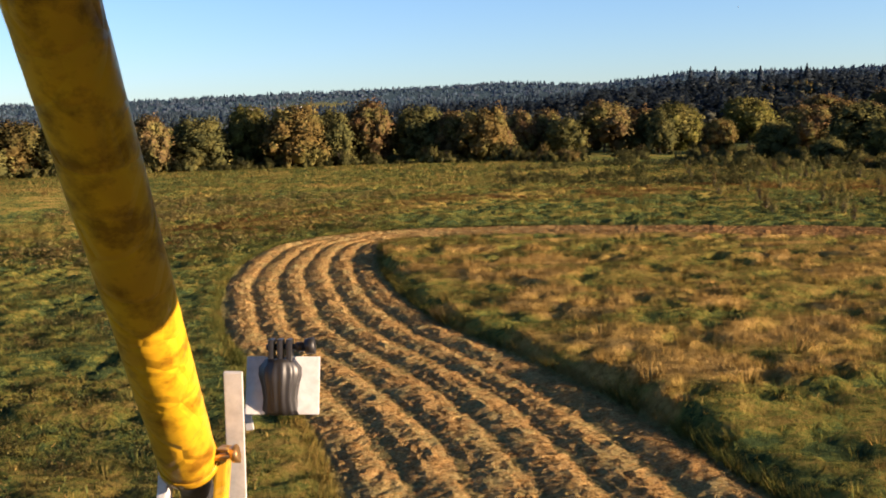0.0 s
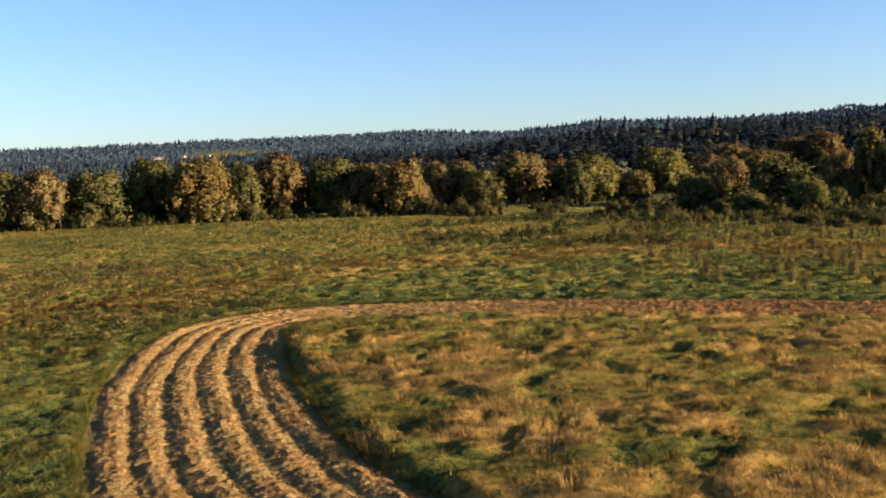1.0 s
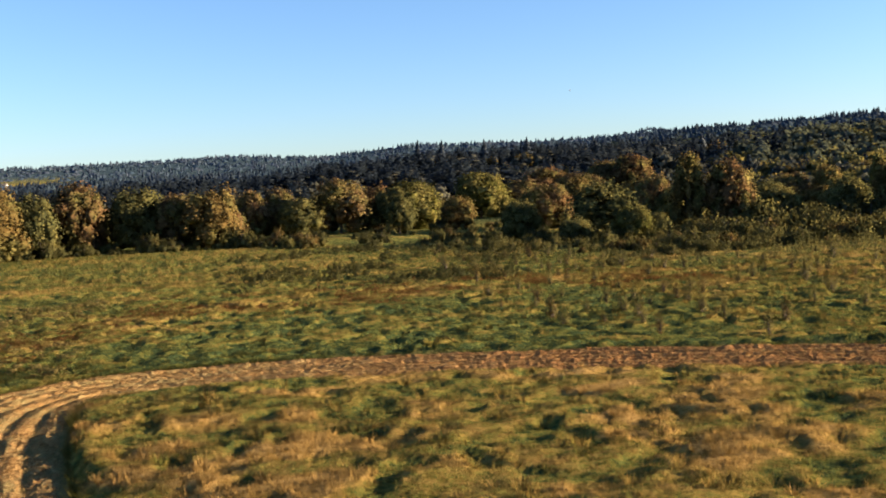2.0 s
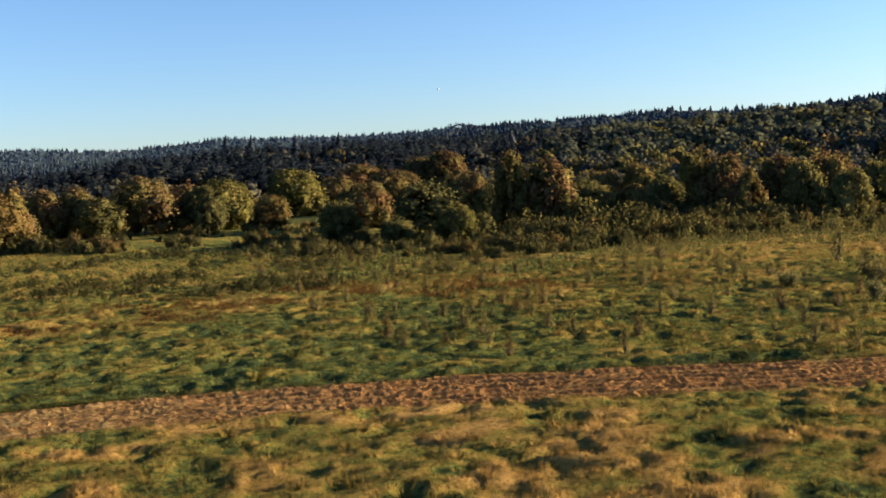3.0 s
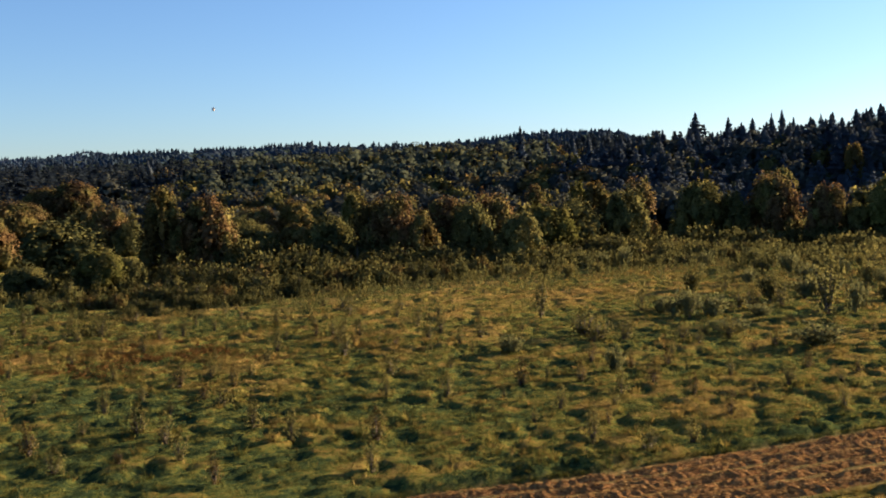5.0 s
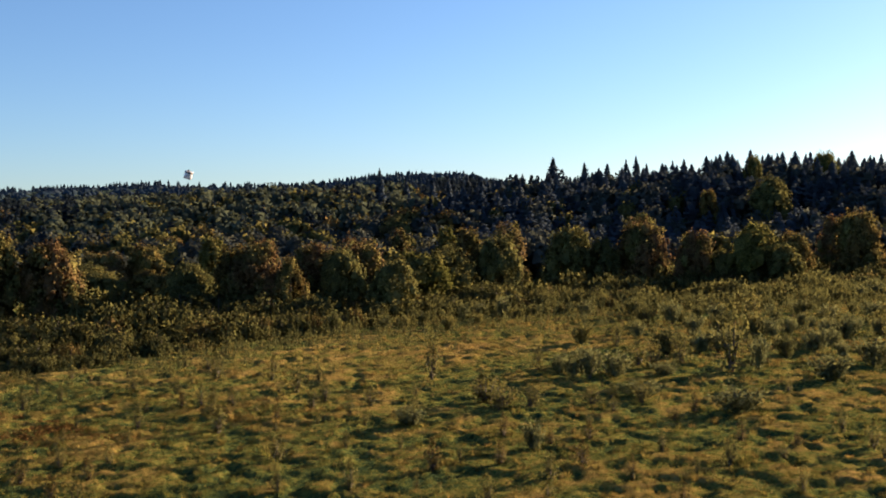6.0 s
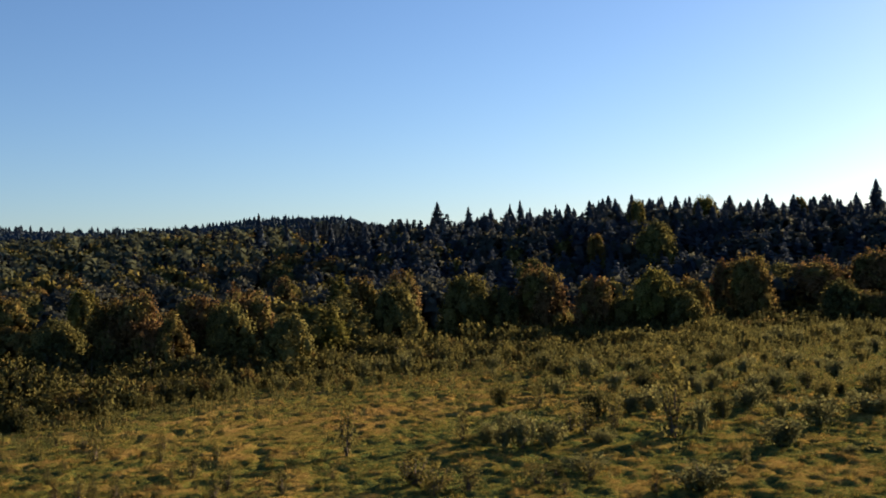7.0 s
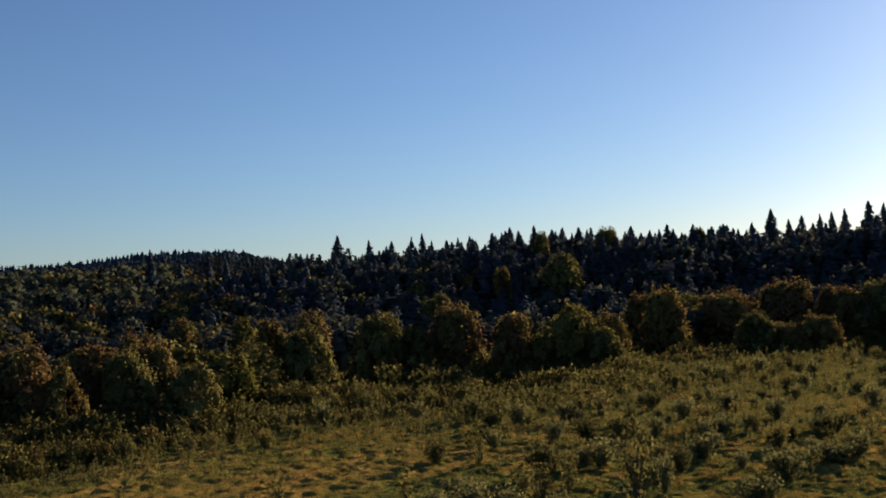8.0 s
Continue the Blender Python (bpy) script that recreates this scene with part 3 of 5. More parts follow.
for k in range(ROWS_ACROSS):
    o = (k + 0.5) / ROWS_ACROSS * 2 - 1
    p, s, gap = along(o * 0.97)
    t = np.gradient(p, axis=0)
    t /= np.maximum(np.hypot(t[:, 0], t[:, 1]), 1e-6)[:, None]
    nrm = np.c_[t[:, 1], -t[:, 0]]
    cross = np.linspace(-1, 1, 9)
    east = step(8, 34, p[:, 0])
    wide = gap * (0.43 - 0.05 * east + 0.12 * field_noise(s, s * 0 + k * 9, 2.5, 21))
    wig = (field_noise(s, s * 0 + k * 7, 9, 22) - 0.5) * (0.25 + 0.35 * east) * gap
    top = (0.15 + 0.15 * field_noise(s, s * 0 + k * 5, 1.4, 23)) * (1 + 0.25 * east)
    q = p[:, None] + nrm[:, None] * (wig[:, None] + cross[None] * wide[:, None])[..., None]
    z = top[:, None] * (1 - np.abs(cross[None]) ** 1.8) - 0.03
    z = z + ((field_noise(q[..., 0], q[..., 1], 0.34, 24 + k) - 0.5) * (0.26 + 0.10 * east[:, None]) + (field_noise(s[:, None] * 0.45 + 0 * z, 9 * cross[None] * wide[:, None], 0.9, 34 + k) - 0.5) * 0.16) * (1 - cross[None] ** 4)
    v = np.concatenate([q, z[..., None]], -1).reshape(-1, 3)
    i = np.arange(len(v)).reshape(len(p), 9)
    f = np.stack([i[:-1, :-1], i[:-1, 1:], i[1:, 1:], i[1:, :-1]], -1).reshape(-1, 4)
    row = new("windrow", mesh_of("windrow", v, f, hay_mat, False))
    tagged(row, "long raked row of sun-dried cut hay lying on stubble", "windrow", "windrows of cut hay")
    r = np.random.default_rng(40 + k)
    n = 24000
    si = r.integers(0, len(p) - 1, n)
    c = r.normal(0, 0.55, n)
    at = p[si] + nrm[si] * (wig[si] + c * wide[si])[:, None] + r.normal(0, 0.1, (n, 2))
    zz = np.maximum(top[si] * (1 - np.minimum(np.abs(c), 1) ** 1.8), 0.02) + 0.02
    wisp = [(-0.5, -0.04, -0.04), (-0.46, 0.04, 0.03), (0.5, 0.02, 0.22), (0.4, -0.30, 0.0), (0.35, -0.25, 0.08), (-0.35, 0.35, 0.28)]
    v, f = scattered(wisp, [(0, 1, 2), (3, 4, 5)], np.c_[at, zz], r.uniform(0.10, 0.42, n), r.uniform(0, 6.28, n))
    up_ = unit(np.repeat(np.c_[nrm[si] * (c * 0.9)[:, None] + r.normal(0, 0.35, (n, 2)), np.ones(n)], 6, 0))
    st = new("loose_straw", mesh_of("loose_straw", v, f, straw_mat, outward=up_))
    st.parent = row

# ---- trees ----


def blob(seed, around=6, rings=3):
    """A lumpy closed ball of radius one: the dense inside of a crown."""
    r = np.random.default_rng(seed)
    v, f = [(0, 0, -0.9)], []
    for j in range(1, rings + 1):
        p = -math.pi / 2 + math.pi * j / (rings + 1)
        for k in range(around):
            a = 6.283 * (k + 0.5 * j) / around
            s = r.uniform(0.75, 1.12)
            v.append((math.cos(a) * math.cos(p) * s, math.sin(a) * math.cos(p) * s, math.sin(p) * s))
    v.append((0, 0, 0.95))
    for k in range(around):
        i = (k + 1) % around
        f.append((0, 1 + i, 1 + k))
        for j in range(rings - 1):
            n = 1 + j * around
            f += [(n + k, n + i, n + around + i), (n + k, n + around + i, n + around + k)]
        n = 1 + (rings - 1) * around
        f.append((n + k, n + i, len(v) - 1))
    return np.array(v), np.array(f)


def with_cores(v, f, centres, share, around=6, rings=3):
    """The leaves together with a dense core in each lobe."""
    n = len(centres)
    c = np.array([q_[:3] for q_ in centres])
    s = np.array([q_[3] for q_ in centres])[:, None] * share * np.array([1, 1, 1.25])
    bv, bf = scattered(*blob(17, around, rings), c, s, np.arange(n) * 1.7)
    return np.vstack([v, bv]), np.vstack([f, bf + len(v)])


def lobed_crown(seed, lobes, leaves, leaf, tall, low=0.18, pointed=0.0, full=1.0):
    """A crown of leaf clumps, one metre high and wide, in uneven lobes with gaps between."""
    r = np.random.default_rng(seed)
    centres = []
    for k in range(lobes):
        up_ = 1 - 1.7 * (k + 0.5) / lobes
        a = k * 2.399 + seed + r.uniform(-0.6, 0.6)
        rad = r.uniform(0.085, 0.175) * full * (1 - 0.2 * pointed)
        lean = 1 + 0.22 * math.sin(a + 1.7 * seed) + 0.14 * math.sin(3 * a + 2.3 * seed)
        out = (0.47 - rad * 0.75) * math.sqrt(max(0.0, 1 - 0.9 * max(up_, 0) ** 2)) * r.uniform(0.5, 1.12) * lean
        out *= 1 - pointed * 0.5 * max(0.0, up_)
        h = 0.50 + (0.50 - rad * 1.05) * up_ * r.uniform(0.72, 1.05) if up_ > 0 else 0.50 + (0.50 - low - 0.08) * up_ / 0.7
        h += 0.06 * math.sin(2 * a + seed) - 0.10 * max(0.0, out - 0.3) / 0.2
        centres.append((out * math.cos(a), out * math.sin(a), h, rad))
    share = np.array([c[3] ** 2 for c in centres])
    pts = []
    for (cx, cy, cz, rad), part_ in zip(centres, share / share.sum()):
        per = max(4, int(leaves * part_))
        n = r.normal(0, 1, (per, 3))
        n /= np.linalg.norm(n, axis=1)[:, None]
        n[:, 2] = np.where(n[:, 2] < -0.5, -n[:, 2], n[:, 2])
        rr = rad * (1.08 - r.uniform(0, 1, per) ** 2 * 0.6) * (1 + 0.3 * np.sin(n[:, 0] * 7 + cx * 20) * np.sin(n[:, 2] * 6 + cy * 30))
        pts.append(np.c_[np.array([cx, cy, cz]) + n * rr[:, None] * np.array([1, 1, 1.25]), n])
    pts = np.vstack(pts)
    m = len(pts)
    nrm = pts[:, 3:] + r.normal(0, 0.36, (m, 3))
    nrm /= np.linalg.norm(nrm, axis=1)[:, None]
    ref = r.normal(0, 1, (m, 3))
    e1 = np.cross(nrm, ref)
    e1 /= np.linalg.norm(e1, axis=1)[:, None]
    e2 = np.cross(nrm, e1)
    s = (leaf * r.uniform(0.6, 1.4, m))[:, None]
    flat = np.array([1, 1, 1 / tall])
    p = pts[:, :3]
    v = np.stack([p + e1 * s * flat, p + (e2 * 0.95 - e1 * 0.55) * s * flat, p - (e2 * 0.85 + e1 * 0.6) * s * flat], 1).reshape(-1, 3)
    f = np.arange(m * 3).reshape(-1, 3)
    return v, f, centres


def limb(v, f, a, b_, ra, rb, sides=6):
    """A tapered limb between two points, added to the lists."""
    a, b_ = Vector(a), Vector(b_)
    q = (b_ - a).to_track_quat("Z", "Y")
    n = len(v)
    for c, rad in ((a, ra), (a.lerp(b_, 0.5) + Vector((0.01, -0.008, 0.0)), (ra + rb) / 2), (b_, rb)):
        for k in range(sides):
            w = 2 * math.pi * k / sides
            v.append(tuple(c + q @ Vector((math.cos(w) * rad, math.sin(w) * rad, 0))))
    for j in range(2):
        for k in range(sides):
            f.append((n + j * sides + k, n + j * sides + (k + 1) % sides, n + (j + 1) * sides + (k + 1) % sides, n + (j + 1) * sides + k))


def trunk_with_limbs(seed, centres, girth, stems=1):
    r = random.Random(seed)
    v, f = [], []
    for k in range(stems):
        dx, dy = (0, 0) if stems == 1 else (r.uniform(-0.12, 0.12), r.uniform(-0.12, 0.12))
        limb(v, f, (dx * 0.4, dy * 0.4, -0.02), (dx * 0.6 + 0.01, dy * 0.6, 0.42), girth, girth * 0.6, 7)
        limb(v, f, (dx * 0.6 + 0.01, dy * 0.6, 0.42), (dx, dy, 0.88), girth * 0.6, girth * 0.12)
    for cx, cy, cz, rad in centres[:: max(1, len(centres) // 8)]:
        h = max(0.12, cz - 0.22)
        limb(v, f, (0.005, 0, h), (cx * 0.95, cy * 0.95, cz), girth * 0.38, girth * 0.08, 5)
    return v, f


def tree_kind(name, seed, lobes, leaves, leaf, tall, girth, low=0.18, pointed=0.0, stems=1):
    v, f, centres = lobed_crown(seed, lobes, leaves, leaf, tall, low, pointed, 1.2)
    v, f = with_cores(v, f, centres, 0.72)
    crown = mesh_of(name + "_crown", v, f, LEAF[1], True, outward=outward_of(v, 0.42, 0.12, 0.5, centres))
    tv, tf = trunk_with_limbs(seed, centres, girth, stems)
    return crown, mesh_of(name + "_trunk", tv, tf, bark_mat, True)


ROUND = [tree_kind("broadleaf", 100 + k, 40 + 6 * k, 9500, 0.0205, 1.1, 0.02, 0.04) for k in range(5)]
UPRIGHT = [tree_kind("poplar", 120 + k, 22, 5500, 0.028, 1.9, 0.03, 0.06, 0.35) for k in range(3)]


def twiggy(seed, stems, per, leaf, narrow):
    """A young bush one metre high: many thin stems fanning up from the foot, small leaves along each."""
    q = np.random.default_rng(seed)
    tv, tf, pts = [], [], []
    tv += [(0.03 * math.cos(w), 0.03 * math.sin(w), -0.03) for w in (0.0, 2.1, 4.2)]
    for k in range(stems):
        a, out = q.uniform(0, 6.283), q.uniform(0.1, 0.5) * narrow
        tip = np.array([math.cos(a) * out, math.sin(a) * out, q.uniform(0.55, 1.0) * (1 - 0.5 * out)])
        n = len(tv)
        mid = tip * np.array([0.42, 0.42, 0.5])
        tv += [tuple(mid + 0.008 * np.array([math.cos(w), math.sin(w), 0])) for w in (0.0, 2.1, 4.2)] + [tuple(tip)]
        for j in range(3):
            i = (j + 1) % 3
            tf += [(j, i, n + i), (j, n + i, n + j), (n + j, n + i, n + 3)]
        u = q.uniform(0.12, 1.0, per)[:, None]
        pts.append(tip * u + q.normal(0, 0.045, (per, 3)) * (1.2 - 0.5 * u))
    n_all = stems * per
    z = q.uniform(0.02, 1.0, n_all) ** 0.8
    rad = 0.5 * narrow * np.sin(math.pi * (0.14 + 0.82 * z)) ** 0.7 * np.sqrt(q.uniform(0.25, 1.0, n_all)) * (0.8 + 0.4 * np.sin(z * 11 + seed))
    ang = q.uniform(0, 6.283, n_all) + 0.0
    lump = 1 + 0.3 * np.sin(3 * ang + seed) * np.sin(7 * z + seed)
    body_ = np.c_[np.cos(ang) * rad * lump, np.sin(ang) * rad * lump, z]
    p = np.vstack([np.vstack(pts)[::2], body_[::2]])
    p[:, 2] = np.maximum(p[:, 2], 0.01)
    m = len(p)
    up = np.array([0, 0, 1.0]) + q.normal(0, 0.55, (m, 3))
    up /= np.linalg.norm(up, axis=1)[:, None]
    side = np.cross(up, q.normal(0, 1, (m, 3)))
    side /= np.linalg.norm(side, axis=1)[:, None]
    s = (leaf * q.uniform(0.6, 1.4, m))[:, None]
    v = np.stack([p - side * s * 0.5, p + side * s * 0.5, p + up * s * 1.3], 1).reshape(-1, 3)
    f = np.arange(m * 3).reshape(-1, 3)
    if narrow > 0.7:
        v, f = with_cores(v, f, [(0.02, 0.0, 0.34, 0.26 * narrow), (-0.05, 0.06, 0.58, 0.15 * narrow), (0.09, -0.07, 0.50, 0.15 * narrow)], 0.9)
    return mesh_of("bush_crown", v, f, LEAF[1], outward=outward_of(v, 0.3, 0.15, 0.35)), mesh_of("bush_stems", tv, tf, bark_mat, True)


def strokes(seed, stems, per, leaf, narrow):
    """A willow clump one metre high as upright leaf strokes."""
    q_ = np.random.default_rng(seed)
    pts = []
    for k in range(stems):
        a, out = q_.uniform(0, 6.283), 0.5 * narrow * math.sqrt(q_.uniform(0, 1))
        tip = np.array([math.cos(a) * out, math.sin(a) * out, (1 - 0.9 * out * out) * q_.uniform(0.6, 1.0)])
        u = q_.uniform(0.1, 1.0, per)[:, None] ** 0.7
        pts.append(tip * np.c_[0.5 + 0.5 * u, 0.5 + 0.5 * u, u] + q_.normal(0, 0.03, (per, 3)))
    p = np.vstack(pts)
    m = len(p)
    up = np.array([0, 0, 1.0]) + q_.normal(0, 0.5, (m, 3))
    up /= np.linalg.norm(up, axis=1)[:, None]
    side = np.cross(up, q_.normal(0, 1, (m, 3)))
    side /= np.linalg.norm(side, axis=1)[:, None]
    s = (leaf * q_.uniform(0.6, 1.4, m))[:, None]
    return np.stack([p - side * s * 0.5, p + side * s * 0.5, p + up * s * 1.3], 1).reshape(-1, 3), np.arange(m * 3).reshape(-1, 3)


def willow_clump(seed):
    """A willow one metre high and wide: feathery upright shoots in several domes over a dense heart."""
    q_ = np.random.default_rng(seed)
    vs, fs, cs, n = [], [], [], 0
    for k in range(5):
        a, d = k * 1.257 + q_.uniform(-0.4, 0.4), (0.0 if k == 0 else q_.uniform(0.18, 0.36))
        tall = 1.0 if k == 0 else q_.uniform(0.45, 0.92)
        v, f = strokes(seed * 7 + k, 26, 13, 0.050, 0.52)
        v = v * np.array([1, 1, tall]) + np.array([d * math.cos(a), d * math.sin(a), 0])
        vs.append(v)
        fs.append(f + n)
        n += len(v)
        cs += [(d * math.cos(a), d * math.sin(a), 0.24 * tall, 0.17), (d * math.cos(a), d * math.sin(a), 0.50 * tall, 0.11)]
    v, f = with_cores(np.vstack(vs), np.vstack(fs), cs, 1.0)
    return mesh_of("willow_crown", v, f, LEAF[1], outward=outward_of(v, 0.25, 0.15, 0.35, cs)), twiggy(seed, 12, 4, 0.03, 0.6)[1]


WILLOW = [willow_clump(150 + k) for k in range(5)]


def bush_clump(seed):
    """A young bush one metre high: a fan of fine upright shoots, thin towards the rim."""
    v, f = strokes(seed, 84, 17, 0.050, 1.0)
    flare = np.array([0.7, 0.7, 0.0]) + 0.55 * np.clip(v[:, 2:], 0, 1) * np.array([1, 1, 0]) + np.array([0, 0, 1])
    v = v * flare
    cs = [(0.02, 0, 0.26, 0.17), (-0.04, 0.05, 0.50, 0.13)]
    v, f = with_cores(v, f, cs, 1.0)
    return mesh_of("bush_crown", v, f, LEAF[1], outward=outward_of(v, 0.2, 0.2, 0.4)), twiggy(seed, 14, 4, 0.03, 0.7)[1]


BUSH = [bush_clump(160 + k) for k in range(5)]
SAPLING = [twiggy(180 + k, 12, 48, 0.040, 0.55) for k in range(5)]


def plant(name, kinds, k, x, y, tall, wide, mat, label, category, group):
    """One tree or bush: an empty at its foot with trunk and crown."""
    crown_me, trunk_me = kinds[k % len(kinds)]
    foot = new(name)
    tagged(foot, label, category, group)
    foot.matrix_basis = Matrix.LocRotScale((x, y, float(land(x, y)) - 0.05), Euler((0, 0, (k * 2.399) % 6.283)), (wide, wide, tall))
    for pname, me in (("trunk", trunk_me), ("crown", crown_me)):
        ob = new(pname, me)
        ob.parent = foot
        if pname == "crown":
            ob.material_slots[0].link = "OBJECT"
            ob.material_slots[0].material = mat
    return foot


TONE = ["dark green", "olive green", "bright green", "yellowing", "tan autumn", "russet autumn"]
# x, y, height, width, tone
FAR_ROW = [(-143, 314, 16.8, 20.8, 1), (-132, 324, 16.5, 18.3, 3), (-120, 329, 16.1, 18.3, 1), (-107, 333, 17.0, 18.3, 0), (-93, 332, 16.9, 14.2, 4), (-80, 341, 16.6, 19.2, 0), (-65, 354, 19.7, 18.8, 2), (-48, 342, 19.3, 19.9, 3), (-36, 350, 17.2, 13.5, 0), (-24, 364, 20.0, 19.0, 5), (-8, 365, 18.4, 19.0, 0), (5, 360, 16.2, 14.8, 4), (15, 350, 17.0, 17.3, 3), (33, 419, 16.0, 13.8, 5), (45, 428, 16.4, 14.2, 4), (49, 407, 13.4, 15.8, 0), (65, 410, 19.1, 21.7, 4), (82, 432, 16.1, 14.5, 5), (86, 406, 14.9, 18.2, 0), (94, 409, 16.9, 19.6, 2)]
MIDDLE = [(103, 384, 11.2, 13.7, 3), (146, 492, 20.1, 28.4, 2), (194, 570, 15.5, 24.6, 4), (237, 640, 19.9, 38.7, 5), (241, 595, 15.2, 33.0, 4), (94, 290, 10.4, 12.2, 1), (126, 350, 14.3, 16.3, 5), (138, 356, 15.2, 14.9, 3), (112, 275, 13.7, 21.0, 0), (110, 253, 8.1, 10.3, 2), (99, 264, 6.0, 9.9, 0), (189, 398, 15.2, 16.5, 5), (135, 271, 20.8, 11.5, 3), (143, 266, 17.4, 13.7, 5), (117, 255, 6.3, 7.3, 0), (187, 318, 12.4, 15.4, 0), (230, 368, 13.7, 20.6, 4), (241, 360, 15.7, 14.1, 3), (284, 619, 22.4, 28.1, 5), (274, 635, 20.4, 32.1, 4)]
THICKET = [(182, 253, 16.6, 10.6, 3), (182, 244, 17.0, 14.0, 5), (179, 231, 13.8, 7.7, 3), (200, 244, 15.4, 14.6, 5), (197, 233, 14.5, 11.9, 1), (212, 238, 16.3, 13.3, 5), (194, 214, 12.4, 11.9, 1), (214, 221, 13.5, 14.4, 2), (245, 230, 18.8, 11.7, 3), (230, 226, 13.8, 14.3, 1), (214, 295, 18.7, 10.4, 2), (220, 262, 15.2, 11.1, 3), (247, 269, 16.5, 14.6, 5), (333, 322, 19.1, 13.0, 5), (267, 252, 19.2, 11.5, 2), (281, 239, 20.2, 14.2, 4), (286, 221, 18.2, 15.7, 1), (290, 212, 15.0, 11.5, 0), (178, 263, 12.2, 13.1, 0), (246, 221, 16.0, 13.2, 1)]
EAST = [(300, 204, 19.9, 19.3, 5), (301, 188, 16.3, 14.0, 5), (304, 181, 10.9, 9.9, 1), (307, 172, 17.4, 19.0, 2), (329, 167, 13.9, 10.5, 1), (362, 158, 21.2, 18.3, 3), (382, 170, 19.5, 16.3, 5), (416, 145, 18.1, 33.0, 5), (433, 161, 16.6, 25.4, 0), (363, 134, 9.7, 8.7, 5), (414, 125, 21.8, 27.1, 5), (425, 109, 18.5, 23.6, 5), (435, 93, 19.9, 30.8, 1), (424, 77, 18.2, 27.9, 5), (618, 186, 18.7, 13.6, 3), (579, 229, 20.3, 16.9, 2), (550, 256, 20.5, 13.3, 1), (477, 253, 19.1, 11.6, 3), (421, 260, 18.3, 18.5, 0), (486, 226, 23.0, 23.2, 0)]
count = 0
for rows_, where in ((FAR_ROW, "in the tree line across the meadow"), (MIDDLE, "at the edge of the meadow"), (THICKET, "rising from the willow thicket"), (EAST, "below the wooded ridge")):
    for x, y, h, w, tone in rows_:
        upright = h > 1.3 * w
        kinds = UPRIGHT if upright else ROUND
        plant("tree", kinds, count, x, y, h * 1.08, w * (1.2 if rows_ is FAR_ROW else 0.9 if rows_ is EAST else 1.05), LEAF[tone], f"{TONE[tone]} {'upright poplar' if upright else 'broadleaf tree'} {where}", "tree", "broadleaf trees round the meadow")
        count += 1

# fillers between the listed trees, deeper in the rows
r = np.random.default_rng(71)
for k in range(70):
    u = r.uniform(0, 1)
    if k < 26:
        x, y = -150 + 180 * u, 345 + 35 * u + r.uniform(15, 60)
        h, w = r.uniform(11, 16), r.uniform(11, 17)
    elif k < 48:
        az, d = r.uniform(12, 40), r.uniform(330, 560)
        x, y = d * math.sin(radians(az)), d * math.cos(radians(az)) + 30
        h, w = r.uniform(9, 14), r.uniform(11, 18)
    else:
        az, d = r.uniform(44, 88), r.uniform(330, 470)
        x, y = d * math.sin(radians(az)), d * math.cos(radians(az)) + 40
        h, w = r.uniform(9, 16), r.uniform(10, 17)
    tone = int(r.choice([0, 1, 2, 3, 4, 5], p=[0.28, 0.26, 0.14, 0.12, 0.08, 0.12]))
    plant("tree", ROUND, k + 3, x, y, h, w, LEAF[tone], f"{TONE[tone]} broadleaf tree deep in the wood", "tree", "broadleaf trees round the meadow")

# undergrowth round the feet of the listed trees
for rows_ in (FAR_ROW, MIDDLE, THICKET, EAST):
    for x, y, h, w, tone in rows_:
        for k in range(2):
            a, d = r.uniform(2.6, 5.6), w * r.uniform(0.25, 0.6)
            hh = r.uniform(2.4, 5.0)
            plant("shrub", WILLOW, k + int(x), x + d * math.cos(a), y + d * math.sin(a), hh, hh * r.uniform(1.0, 1.6), [LEAF[0], willow_mat, LEAF[1]][int(r.integers(0, 3))], "dark olive shrub in the undergrowth below the trees", "shrub", "shrubs below the trees")

for k in range(46):
    x, y = r.uniform(20, 128), r.uniform(262, 390)
    if y < np.interp(x, [20, 66, 128], [345, 262, 215]):
        continue
    h = r.uniform(1.6, 4.2)
    plant("shrub", WILLOW, k, x, y, h, h * r.uniform(1.1, 1.9), [LEAF[0], willow_mat, bramble_mat][k % 3], "dark olive shrub in the undergrowth below the trees", "shrub", "shrubs below the trees")

# ---- willow shrubs along the meadow's far edge ----
EDGE_X = [-150, -100, -53, -26, 20, 52, 66, 87, 107, 146, 182, 206, 224, 236, 262, 300, 350, 400]
EDGE_Y = [312, 328, 334, 346, 340, 300, 262, 206, 206, 208, 208, 202, 186, 168, 150, 138, 118, 60]
for k in range(360):
    if k < 75:
        x = r.uniform(-155, 45)
        back = r.uniform(0, 8)
        h = r.uniform(2.5, 7.0)
    elif k < 265:
        x = r.uniform(58, 232)
        back = abs(r.normal(0, 24))
        h = r.uniform(2.6, 5.6) + min(back, 40) * 0.12
    else:
        x = r.uniform(225, 400)
        back = abs(r.normal(0, 26))
        h = r.uniform(2.0, 4.0) + min(back, 40) * 0.07
    y = float(np.interp(x, EDGE_X, EDGE_Y)) + back
    x += 0.55 * back
    if k >= 75:
        h *= 0.55 + 0.45 * float(step(95, 150, np.array(x)))
    w = h * r.uniform(0.9, 1.5)
    mat = [willow_mat, LEAF[0], LEAF[0], LEAF[1], LEAF[3]][int(r.integers(0, 5))]
    plant("willow_shrub", WILLOW, k, x, y, h, w, mat, "dense grey-green willow shrub at the meadow's edge", "shrub", "willow shrubs along the meadow edge")


